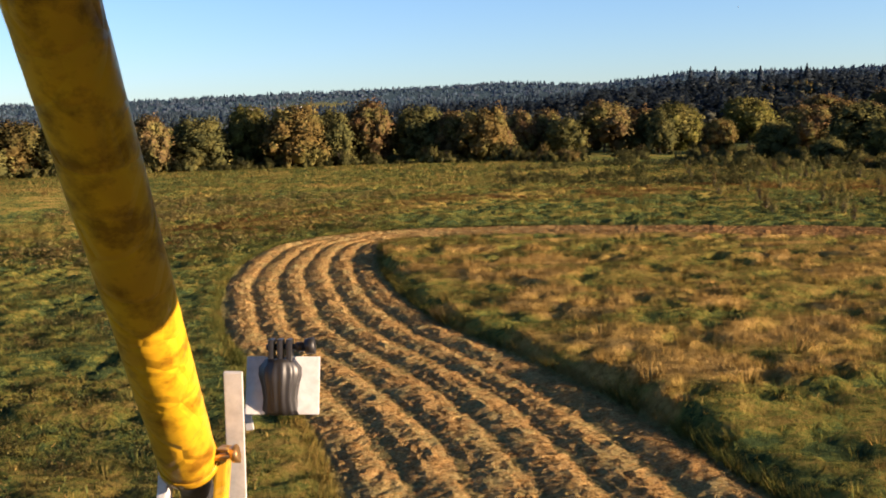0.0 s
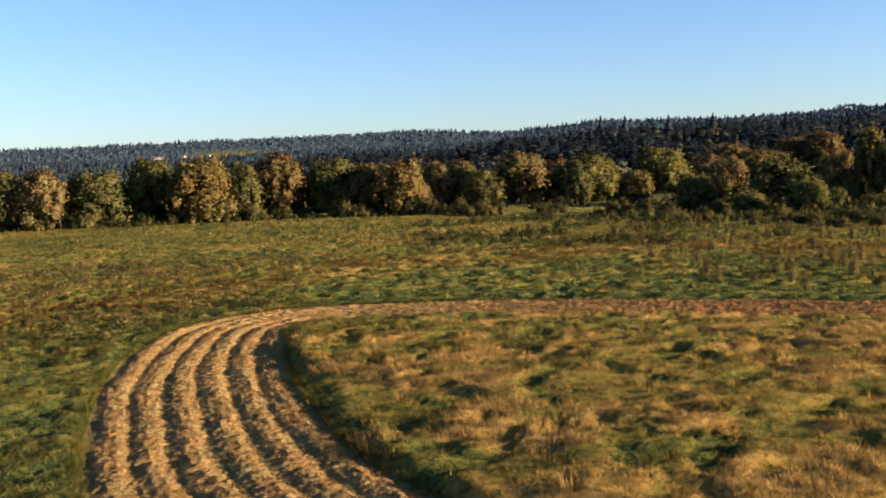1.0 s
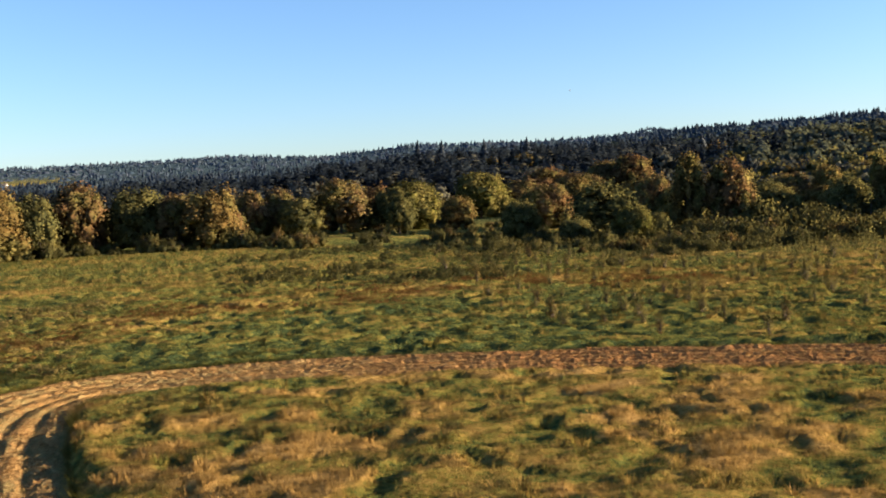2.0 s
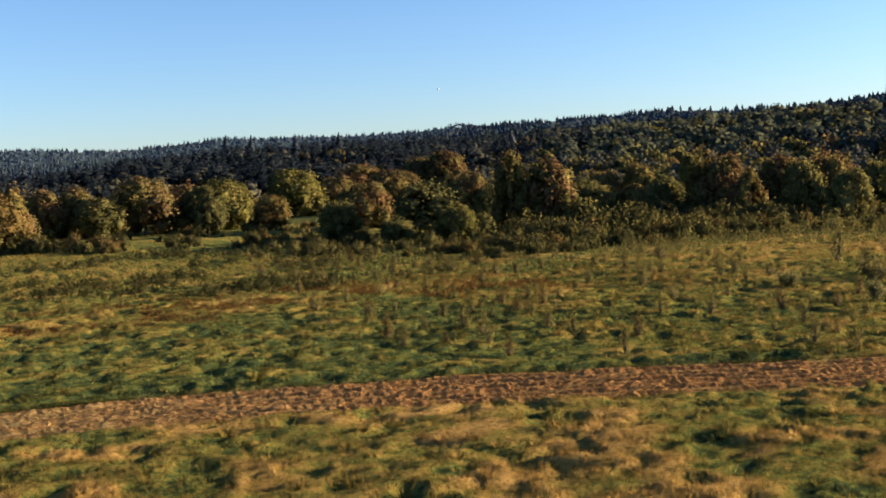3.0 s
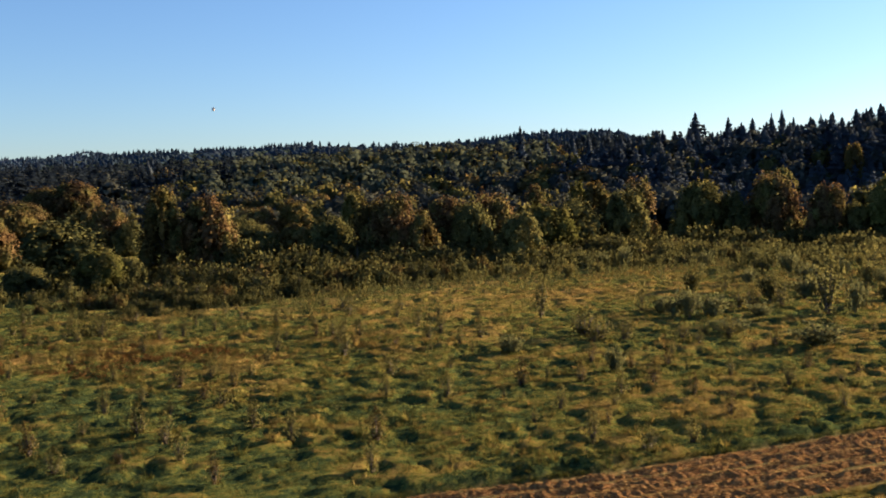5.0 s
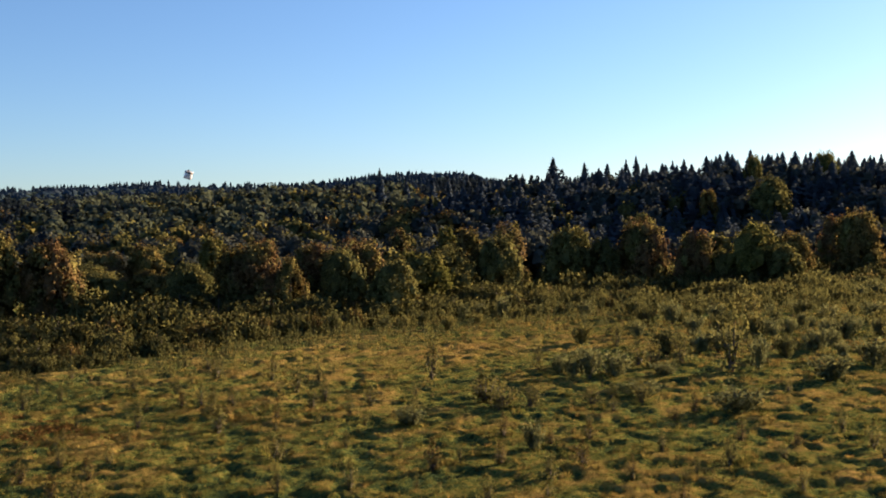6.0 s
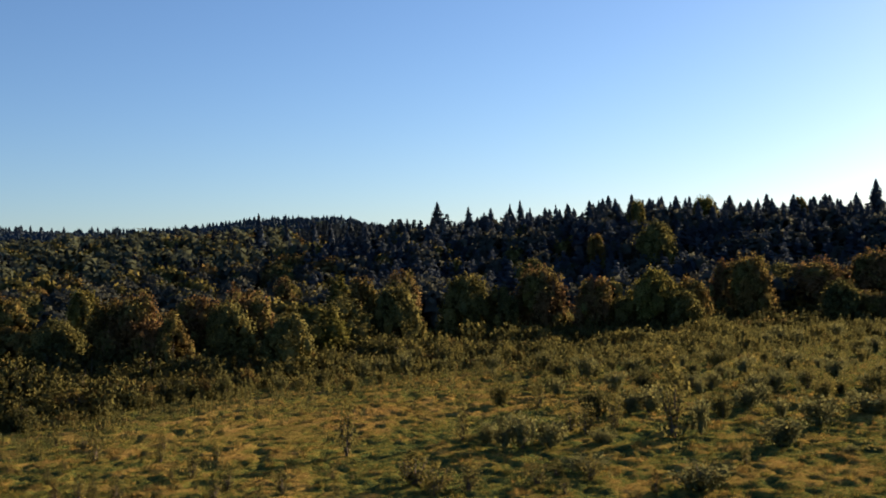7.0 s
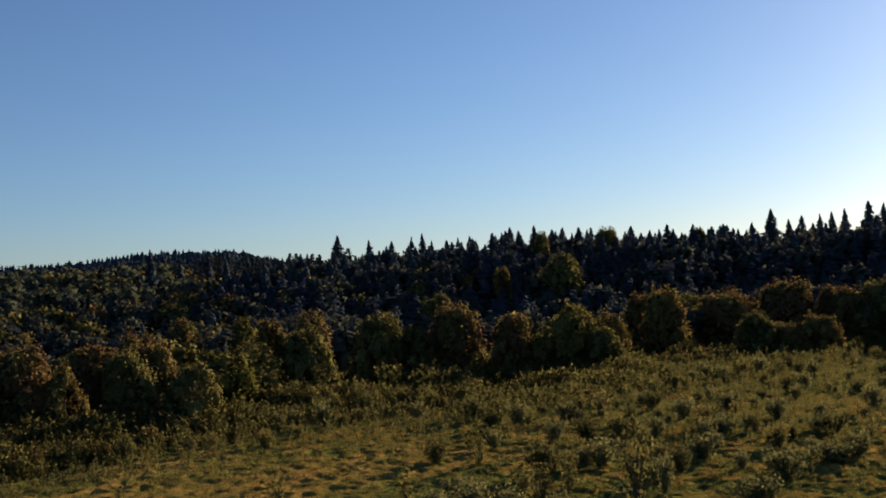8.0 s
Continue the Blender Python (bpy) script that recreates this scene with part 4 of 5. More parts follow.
def thicket(label, mat, n, x0, x1, deep, low, tall, seed):
    q_ = np.random.default_rng(seed)
    x = q_.uniform(x0, x1, n)
    back = np.abs(q_.normal(0, deep, n))
    y = np.interp(x, EDGE_X, EDGE_Y) + back - 3 * q_.uniform(0, 1, n)
    x = x + 0.55 * back
    h = (q_.uniform(low, tall, n) + np.minimum(back, 50) * 0.07) * (0.6 + 0.8 * field_noise(x, y, 11, 55)) * (0.55 + 0.45 * step(95, 150, x))
    w = h * q_.uniform(0.7, 1.2, n)
    sv, sf = strokes(seed, 22, 9, 0.08, 1.0)
    v, f, up_ = scattered(sv, sf, np.c_[x, y, land(x, y) - 0.1], np.c_[w, w, h], q_.uniform(0, 6.28, n), outward=outward_of(sv, 0.3, 0.2, 0.3))
    tagged(new("willow_thicket", mesh_of("willow_thicket", v, f, mat, outward=up_)), label, "thicket", kind="stuff")


thicket("unbroken thicket of olive willow scrub between the shrubs", willow_mat, 480, 58, 420, 30, 2.0, 4.2, 331)
thicket("yellowing willow scrub at the thicket's edge", scrub_mat, 260, 58, 420, 22, 1.5, 3.6, 332)
thicket("brownish willow scrub among the green", bramble_mat, 160, 58, 420, 30, 2.0, 4.5, 333)
thicket("dark green scrub deep in the thicket", LEAF[0], 620, 58, 300, 30, 2.2, 4.5, 334)
thicket("low olive scrub under the far tree line", willow_mat, 260, -155, 60, 4, 1.5, 4.0, 335)

q = np.random.default_rng(336)
x, y = q.uniform(12, 85, 900), q.uniform(186, 292, 900)
ok = (field_noise(x, y, 13, 66) > 0.5) & (y < np.interp(x, EDGE_X, EDGE_Y) + 3)
x, y = x[ok], y[ok]
h = q.uniform(0.7, 2.3, len(x))
sv, sf = strokes(337, 16, 8, 0.09, 1.2)
v, f, up_ = scattered(sv, sf, np.c_[x, y, land(x, y)], np.c_[h * 1.5, h * 1.5, h], q.uniform(0, 6.28, len(x)), outward=outward_of(sv, 0.2, 0.3, 0.3))
tagged(new("low_scrub", mesh_of("low_scrub", v, f, willow_mat, outward=up_)), "low grey-green scrub in the damp meadow before the trees", "scrub", kind="stuff")

# ---- planted saplings and bushes in the meadow ----
# x, y, height, width, whether pale and twiggy
BUSHES_FRONT = [(137.7, 144.3, 5.1, 2.4, 1), (137.6, 140.7, 2.9, 2.2, 0), (135.4, 137.6, 3.1, 2.1, 0), (136.4, 135.7, 4.3, 2.8, 0), (137.1, 132.4, 3.6, 3.2, 0), (147.2, 131.6, 4.0, 4.2, 1), (152.3, 129.8, 4.5, 3.5, 1), (167.6, 130.2, 4.0, 4.2, 0), (148.0, 121.0, 9.0, 4.8, 1), (150.6, 118.4, 5.0, 1.8, 0), (156.9, 120.3, 3.8, 2.0, 0), (167.9, 120.7, 1.9, 1.7, 0), (174.3, 117.9, 3.8, 3.7, 0), (182.9, 117.8, 3.0, 2.2, 0), (146.4, 108.1, 3.6, 4.2, 0), (161.5, 106.5, 4.4, 4.0, 0), (172.6, 101.9, 3.4, 4.6, 0), (121.0, 110.6, 3.0, 4.8, 0)]
BUSHES_EAST = [(234.2, 138.2, 3.3, 3.0, 0), (194.3, 128.2, 3.4, 2.4, 0), (195.0, 131.7, 3.3, 3.4, 0), (165.3, 132.3, 3.6, 3.2, 0), (190.9, 117.7, 4.4, 3.5, 0), (199.0, 114.0, 4.5, 4.0, 1), (228.2, 121.9, 3.7, 4.3, 0), (215.7, 112.1, 3.9, 3.5, 0), (222.1, 127.9, 4.0, 3.8, 1), (201.2, 104.6, 3.1, 3.6, 0), (219.3, 143.3, 5.4, 5.4, 1), (210.7, 147.1, 4.0, 3.6, 0), (172.9, 106.6, 2.6, 2.3, 1), (143.9, 100.3, 1.2, 1.6, 0), (134.3, 109.4, 2.3, 1.4, 1), (148.6, 134.5, 3.6, 3.7, 1), (145.3, 140.5, 2.8, 4.2, 0), (141.0, 127.3, 2.3, 2.7, 0)]
BUSHES_WEST = [(118.1, 125.8, 2.2, 3.2, 1), (122.4, 125.5, 2.0, 2.0, 1), (125.7, 123.6, 2.1, 4.2, 0), (113.6, 136.9, 3.6, 5.1, 1), (124.5, 152.4, 6.3, 2.9, 1), (113.6, 130.9, 2.7, 3.2, 1), (95.3, 119.6, 3.0, 1.7, 0), (98.6, 136.0, 2.3, 2.6, 0), (112.2, 133.7, 3.0, 4.2, 1), (108.4, 161.1, 3.2, 2.3, 1), (80.5, 136.7, 2.3, 2.3, 1), (105.9, 147.3, 2.5, 1.8, 1), (95.6, 163.7, 2.9, 1.9, 1), (122.0, 121.8, 2.7, 2.7, 1), (98.4, 179.7, 2.8, 2.1, 1), (77.9, 191.6, 3.1, 3.1, 1), (112.8, 180.4, 3.9, 2.6, 1)]
k = 0
for bushes in (BUSHES_FRONT, BUSHES_EAST, BUSHES_WEST):
    for x, y, h, w, pale in bushes:
        plant("bush", SAPLING if pale else BUSH, k, x, y, h * 1.05, w * (1.7 if pale else 1.3), sapling_mat if pale else bush_mat, "pale twiggy young willow standing in rough grass" if pale else "dense grey-green bush standing in rough grass", "bush", "planted bushes in the meadow")
        k += 1


def in_planting(x, y):
    """Share of planted spots taken here; none in the dry hollow or the swath."""
    lim = np.interp(x, EDGE_X, EDGE_Y) - 3
    ok = (x > 35) & (x < 340) & (y < lim) & (y > 150 - 0.72 * x) & (swath_offset(x, y) < -1.3)
    hollow = np.hypot((x - 165) * 0.5, y - 172) < 17
    share = 0.45 + 0.4 * step(26, 6, lim - y)
    return np.where(ok & ~hollow, share, 0)


def planting(count, seed, gap, x0, x1):
    """Spots in loose rows."""
    q_ = np.random.default_rng(seed)
    n = 40000
    a, b2_ = q_.integers(0, 75, n) * 4.6, q_.uniform(-60, 230, n)
    x = 30 + 0.86 * a + 0.5 * b2_ * 0.4 + q_.normal(0, 0.5, n)
    y = 120 - 0.5 * a + 0.86 * b2_ + q_.normal(0, 0.5, n)
    keep = (q_.uniform(0, 1, n) < in_planting(x, y)) & (x > x0) & (x < x1)
    got = []
    for px, py in zip(x[keep], y[keep]):
        if all((px - gx_) ** 2 + (py - gy_) ** 2 > gap * gap for gx_, gy_ in got):
            got.append((px, py))
            if len(got) == count:
                break
    return got


for k, (x, y) in enumerate(planting(170, 91, 3.8, 40, 120)):
    h = r.uniform(1.3, 3.0)
    plant("sapling", SAPLING, k, x, y, h, h * r.uniform(0.8, 1.3), [sapling_mat, LEAF[3], sapling_mat, scrub_mat][k % 4], "young planted sapling with sparse yellow-green leaves", "sapling", "planted saplings in rows")
for k, (x, y) in enumerate(planting(360, 95, 3.5, 158, 350)):
    h = r.uniform(2.2, 4.4) * r.choice([0.8, 1.0, 1.25])
    bushy = r.uniform(0, 1) < 0.8
    plant("bush" if bushy else "sapling", BUSH if bushy else SAPLING, k, x, y, h, h * (r.uniform(0.65, 0.95) if bushy else 0.8), [willow_mat, bush_mat, bush_mat, sapling_mat][k % 4] if bushy else sapling_mat, "bushy young willow standing in rough grass" if bushy else "young planted sapling with sparse yellow-green leaves", "bush" if bushy else "sapling", "planted bushes in the meadow" if bushy else "planted saplings in rows")


def whips(label, mat, n, seed, low, tall, x0, x1, lean_edge):
    """Thin self-sown stems over the planting, thicker towards the woods."""
    q = np.random.default_rng(seed)
    x, y = q.uniform(x0, x1, n * 6), q.uniform(40, 215, n * 6)
    lim = np.interp(x, EDGE_X, EDGE_Y)
    ok = (y < lim + 2) & (y > 150 - 0.72 * x) & (swath_offset(x, y) < -1.25)
    share = 0.10 + 0.9 * step(lean_edge, 4, lim - y) + 0.35 * step(130, 230, x)
    ok &= q.uniform(0, 1, n * 6) < share * (0.25 + 1.1 * field_noise(x, y, 8, seed))
    x, y, lim = x[ok][:n], y[ok][:n], lim[ok][:n]
    h = q.uniform(low, tall, len(x)) * (0.75 + 0.75 * step(110, 260, x)) * (0.8 + 0.5 * step(25, 0, lim - y))
    w = h * q.uniform(0.55, 0.95, len(x))
    sv, sf = strokes(seed + 1, 9, 7, 0.085, 0.9)
    v, f, up_ = scattered(sv, sf, np.c_[x, y, land(x, y) + 0.05], np.c_[w, w, h], q.uniform(0, 6.28, len(x)), outward=outward_of(sv, 0.3, 0.3, 0.35))
    tagged(new("sapling_whips", mesh_of("sapling_whips", v, f, mat, outward=up_)), label, "whips", kind="stuff")


whips("thin straw-coloured willow whips among the saplings", sapling_mat, 1600, 94, 0.9, 2.2, 40, 420, 40)
whips("grey-green young willows thickening towards the woods", willow_mat, 2300, 96, 1.2, 2.9, 110, 430, 40)
whips("brownish dry stalks in the hollow before the thicket", bramble_mat, 1500, 98, 0.7, 1.7, 60, 400, 45)

# ---- conifers on the ridges ----


def conifer_shape(seed, tiers, per, reach_=0.22, taper=0.62):
    """A spruce one metre high: drooping boughs in tiers round a thin stem."""
    q = np.random.default_rng(seed)
    v, f = [], []
    for t_ in range(tiers):
        u = (t_ + q.uniform(0, 0.6)) / tiers
        z, reach = 0.05 + 0.92 * u, reach_ * (1 - u) ** taper * q.uniform(0.72, 1.15) + 0.008
        for j in range(per):
            a = 2 * math.pi * (j + q.uniform(-0.4, 0.4)) / per + t_ * 0.7
            rr = reach * q.uniform(0.6, 1.2)
            wv = 0.34 * rr + 0.006
            ca, sa = math.cos(a), math.sin(a)
            n = len(v)
            d0, d1 = q.uniform(-0.05, 0.035, 2)
            v += [(0.15 * ca * rr, 0.15 * sa * rr, z + 0.04), (ca * rr - sa * wv, sa * rr + ca * wv, z + d0), (ca * rr * 0.8 + sa * wv, sa * rr * 0.8 - ca * wv, z + d1)]
            f.append((n, n + 1, n + 2))
    return np.array(v), np.array(f)


CONIFER = []
for k in range(4):
    v, f = conifer_shape(200 + k, 32, 13, 0.32, 0.85)
    tv, tf = [], []
    limb(tv, tf, (0, 0, -0.03), (0, 0, 0.97), 0.014, 0.002, 6)
    CONIFER.append((mesh_of("conifer_crown", v, f, needle_mat, outward=outward_of(v * np.array([3, 3, 1]), 0.3, 0.3, 0.25)), mesh_of("conifer_trunk", tv, tf, bark_mat, True)))
# x, y, level of the tip, spread
RIDGE_NORTH = [(570, 388, 61, 1.3), (605, 385, 59, 1), (629, 381, 59, 1), (603, 355, 59, 0.8), (592, 343, 60, 0.8), (622, 350, 57, 0.7), (644, 349, 58, 0.9), (614, 329, 57, 0.8), (603, 317, 57, 0.8), (637, 313, 58, 0.9), (659, 311, 64, 1.1), (628, 293, 56, 0.8), (616, 281, 61, 1), (646, 284, 59, 0.8), (669, 279, 62, 1), (637, 264, 56, 0.8), (625, 249, 58, 0.9), (655, 252, 57, 0.8)]
RIDGE_EAST = [(676, 250, 54, 0.8), (644, 233, 55, 0.9), (632, 221, 53, 0.9), (663, 219, 54, 0.8), (684, 215, 54, 0.8), (651, 200, 51, 0.8), (638, 189, 51, 0.8), (669, 181, 56, 1), (690, 176, 55, 0.8), (656, 161, 56, 0.9), (642, 149, 62, 1.2), (673, 142, 57, 0.9), (694, 136, 60, 1), (659, 124, 58, 0.8), (644, 117, 58, 0.8), (675, 111, 61, 0.9), (695, 98, 66, 1.2), (660, 90, 62, 1)]
SPUR = [(518, 483, 58, 1), (528, 470, 52, 0.8), (538, 457, 53, 0.8), (544, 449, 51, 0.8), (551, 439, 53, 0.8), (555, 432, 50, 0.8), (560, 425, 49, 0.8)]
BELT = [(323, 911, 57, 1), (286, 923, 57, 0.9), (228, 940, 59, 0.9), (249, 934, 58, 0.8), (380, 888, 52, 0.8), (318, 912, 55, 0.7), (463, 846, 53, 0.8)]
k = 0
for firs in (RIDGE_NORTH, RIDGE_EAST, SPUR, BELT):
    for x, y, top_, spread in firs:
        h = top_ + 1.0 - float(land(x, y))
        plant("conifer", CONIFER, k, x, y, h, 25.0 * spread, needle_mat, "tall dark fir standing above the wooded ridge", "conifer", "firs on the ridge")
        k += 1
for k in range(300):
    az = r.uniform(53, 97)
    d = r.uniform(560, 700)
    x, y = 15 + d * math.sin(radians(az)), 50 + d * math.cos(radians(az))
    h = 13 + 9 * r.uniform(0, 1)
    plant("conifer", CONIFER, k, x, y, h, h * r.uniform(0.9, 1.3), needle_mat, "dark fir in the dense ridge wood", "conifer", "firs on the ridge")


def far_wood(name, label, shape, mat, n, az0, az1, d0, d1, h0, h1, girth, seed, rise=0.7):
    q = np.random.default_rng(seed)
    az, d = q.uniform(az0, az1, n), np.sqrt(q.uniform(d0 * d0, d1 * d1, n))
    x, y = d * np.sin(np.radians(az)), d * np.cos(np.radians(az))
    ok = (np.hypot(x - 690, (y - 1610) * 0.5) > 115) & (np.hypot((x + 235) * 0.8, (y - 1965) * 0.6) > 50) & (np.hypot((x + 308) * 0.9, (y - 1845) * 0.9) > 62) & (field_noise(x, y, 70, seed) > 0.22)
    x, y = x[ok], y[ok]
    h = h0 + (h1 - h0) * np.clip(0.55 * q.uniform(0, 1, len(x)) + 0.6 * (field_noise(x, y, 26 if d1 < 1400 else 110, seed + 5) - 0.15), 0, 1)
    v, f, up_ = scattered(*shape, np.c_[x, y, land(x, y) - 0.3], np.c_[h * girth, h * girth, h], q.uniform(0, 6.28, len(x)), outward=outward_of(shape[0], 0.35, rise, 0.2))
    return tagged(new(name, mesh_of(name, v, f, mat, outward=up_)), label, "woods", kind="stuff")


def skirted(seed, tiers, sides, base):
    """A simple fir one metre high: ragged skirts stacked on each other."""
    q_ = np.random.default_rng(seed)
    v, f = [], []
    for t_ in range(tiers):
        u = t_ / tiers
        z0, z1 = 0.02 + 0.93 * u, min(1.0, 0.02 + 0.93 * u + 1.9 / tiers)
        rad = base * (1 - u) ** 0.8 + 0.01
        n = len(v)
        v.append((0, 0, z1))
        for s_ in range(sides):
            w = 6.283 * s_ / sides + t_
            rr = rad * q_.uniform(0.55, 1.2)
            v.append((math.cos(w) * rr, math.sin(w) * rr, z0 + q_.uniform(-0.03, 0.05)))
        f += [(n, n + 1 + s_, n + 1 + (s_ + 1) % sides) for s_ in range(sides)]
    return np.array(v), np.array(f)


low_conifer = conifer_shape(300, 11, 6)
ridge_conifer = conifer_shape(302, 16, 9)
far_conifer = skirted(301, 2, 5, 0.25)
lv, lf, _c = lobed_crown(310, 9, 150, 0.080, 1.0, 0.02, 0.0, 1.6)
lv, lf = with_cores(lv, lf, _c, 0.80, 5, 2)
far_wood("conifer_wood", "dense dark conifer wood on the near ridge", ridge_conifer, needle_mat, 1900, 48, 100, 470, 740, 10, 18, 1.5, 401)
far_wood("conifer_wood", "dark conifer belt behind the meadow trees", low_conifer, shaded_needle_mat, 2500, -8, 33, 740, 1150, 9, 27, 1.6, 402)
far_wood("conifer_wood", "scattered conifers on the mixed slope", ridge_conifer, shaded_needle_mat, 850, 28, 58, 620, 1250, 12, 26, 1.3, 407)
nv, nf, _c = lobed_crown(312, 11, 330, 0.048, 1.0, 0.02, 0.0, 1.5)
nv, nf = with_cores(nv, nf, _c, 0.80, 5, 2)
mv, mf, _c = lobed_crown(311, 5, 80, 0.12, 1.0, 0.02, 0.0, 1.9)
mv, mf = with_cores(mv, mf, _c, 0.85, 5, 2)
far_wood("mixed_wood", "olive and green mixed wood on the middle slope", (lv, lf), slope_leaf_mat, 380, 30, 49, 640, 1080, 13, 24, 1.0, 408)
far_wood("mixed_wood", "dark rounded trees among the conifer belt", (mv, mf), ridge_leaf_mat, 500, -8, 30, 720, 1150, 8, 17, 1.1, 412)
far_wood("mixed_wood", "yellowing mixed wood on the middle slope", (lv, lf), scrub_mat, 120, 30, 49, 600, 1080, 12, 22, 1.0, 409)
canopy = skirted(303, 1, 6, 0.8)
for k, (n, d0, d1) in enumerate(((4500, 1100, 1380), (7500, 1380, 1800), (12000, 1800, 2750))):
    told = ["dark conifer forest on the middle hills", "conifer forest on the far hills, coloured blue for haze", "conifer forest on the hilltops, haze painted in as blue"][k]
    far_wood("conifer_wood", told, canopy, HAZED_NEEDLES[k], n // 3, -30, 64, d0, d1, 3, 7, 2.0, 403 + 20 * k, rise=1.6)
    far_wood("conifer_wood", told + ", single taller tops", far_conifer, HAZED_NEEDLES[k], n // 3, -30, 64, d0, d1, 6, 13, 1.2, 406 + 20 * k, rise=1.0)
for k, (tone, n) in enumerate(((2, 80), (5, 70), (3, 60), (0, 120))):
    far_wood("mixed_wood", f"{TONE[tone]} trees scattered on the middle slope", (nv, nf), LEAF[tone], n, 29, 50, 560, 1050, 11, 21, 1.0, 430 + k)
far_wood("mixed_wood", "mixed autumn wood on the lower slopes", (nv, nf), scrub_mat, 200, 24, 62, 420, 800, 9, 17, 1.0, 404)
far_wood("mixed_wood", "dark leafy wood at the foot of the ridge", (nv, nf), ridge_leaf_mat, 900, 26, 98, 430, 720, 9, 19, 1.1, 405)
far_wood("mixed_wood", "tan autumn trees scattered on the slopes", (nv, nf), bramble_mat, 110, 5, 60, 520, 950, 9, 16, 1.0, 406)

# ---- rust-coloured dock and sedge in a band across the meadow ----
q = np.random.default_rng(610)
n = 10000
x = q.uniform(-42, 82, n)
y = np.interp(x, [-40, -18, 2, 45, 82], [122, 138, 172, 182, 172]) + q.normal(0, 8, n)
ok = (field_noise(x, y, 7, 63) > 0.38) & (swath_offset(x, y) < -1.2)
x, y = x[ok], y[ok]
h = q.uniform(0.2, 0.55, len(x))
sv, sf = strokes(611, 8, 4, 0.17, 1.6)
v, f, up_ = scattered(sv, sf, np.c_[x, y, 0.12 + 0 * x], np.c_[h * 1.6, h * 1.6, h], q.uniform(0, 6.28, len(x)), outward=outward_of(sv, 0.0, 0.4, 0.3))
tagged(new("dock_weeds", mesh_of("dock_weeds", v, f, dock_mat, outward=up_)), "band of rust-coloured dock and sedge across the meadow", "weeds", kind="stuff")

# ---- brown bramble and weeds on the left of the swath ----
bv, bf, _c = lobed_crown(320, 9, 230, 0.05, 1.0, 0.0)
q = np.random.default_rng(500)
n = 1000
x, y = q.uniform(-62, -8, n), q.uniform(85, 190, n)
ok = (field_noise(x, y, 14, 31) > 0.60) & (swath_offset(x, y) < -1.3)
x, y = x[ok], y[ok]
h = q.uniform(0.5, 1.2, len(x))
v, f, up_ = scattered(bv, bf, np.c_[x, y, 0.1 + 0 * x], np.c_[h * 1.7, h * 1.7, h], q.uniform(0, 6.28, len(x)), outward=outward_of(bv, 0.2, 0.3, 0.3, _c))
tagged(new("bramble", mesh_of("bramble", v, f, bramble_mat, outward=up_)), "low brown bramble and dock patches in the meadow", "bramble", kind="stuff")

for k, (mat, told) in enumerate(((scrub_mat, "tall olive weeds going to seed beside the swath"), (bramble_mat, "brown dead weed stalks beside the swath"))):
    n = 1500
    x, y = q.uniform(-48, -7, n), q.uniform(24, 82, n)
    ok = (field_noise(x, y, 9, 71) > 0.42 + 0.16 * step(45, 75, y)) & (swath_offset(x, y) < -1.25)
    x, y = x[ok], y[ok]
    h = q.uniform(0.35, 0.85, len(x))
    sv, sf = strokes(620 + k, 16, 9, 0.055, 1.3)
    v, f, up_ = scattered(sv, sf, np.c_[x, y, 0.12 + 0 * x], np.c_[h * 1.5, h * 1.5, h], q.uniform(0, 6.28, len(x)), outward=outward_of(sv, 0.0, 0.3, 0.4))
    tagged(new("tall_weeds", mesh_of("tall_weeds", v, f, mat, outward=up_)), told, "weeds", kind="stuff")

# ---- far houses on the hill ----


def house(x, y, wide, deep, tall, turn):
    ob = new("house")
    ob.matrix_basis = pose(x, y, float(land(x, y)) - 0.3, 0, 0, turn)
    tagged(ob, "small white house with a brown gable roof on the far hillside", "house", "houses on the far hill")
    bm = bmesh.new()
    w, d = wide / 2, deep / 2
    lo = [bm.verts.new(p) for p in ((-w, -d, 0), (w, -d, 0), (w, d, 0), (-w, d, 0))]
    hi = [bm.verts.new(p) for p in ((-w, -d, tall), (w, -d, tall), (w, d, tall), (-w, d, tall))]
    ga, gb = bm.verts.new((-w, 0, tall + d * 0.7)), bm.verts.new((w, 0, tall + d * 0.7))
    for k in (0, 2):
        bm.faces.new((lo[k], lo[k + 1], hi[k + 1], hi[k]))
    bm.faces.new((lo[1], lo[2], hi[2], gb, hi[1]))
    bm.faces.new((lo[3], lo[0], hi[0], ga, hi[3]))
    part("wall", bm, wall_mat, ob)
    bm = bmesh.new()
    for side in (-1, 1):
        p = [(-w - 0.5, 0, tall + d * 0.7 + 0.1), (w + 0.5, 0, tall + d * 0.7 + 0.1), (w + 0.5, side * (d + 0.5), tall - 0.25), (-w - 0.5, side * (d + 0.5), tall - 0.25)]
        a = [bm.verts.new(c) for c in p]
        b2 = [bm.verts.new((c[0], c[1], c[2] + 0.25)) for c in p]
        bm.faces.new(b2)
        bm.faces.new(a[::-1])
        for k in range(4):
            bm.faces.new((a[k], a[(k + 1) % 4], b2[(k + 1) % 4], b2[k]))
    part("roof", bm, roof_mat, ob)
    for k in range(3):
        bm = bmesh.new()
        bmesh.ops.create_cube(bm, size=1, matrix=pose((k - 1) * wide * 0.3, -d - 0.03, tall * 0.55) @ Matrix.Diagonal((1.2, 0.12, 1.4, 1)))
        part("window", bm, pane_mat, ob)


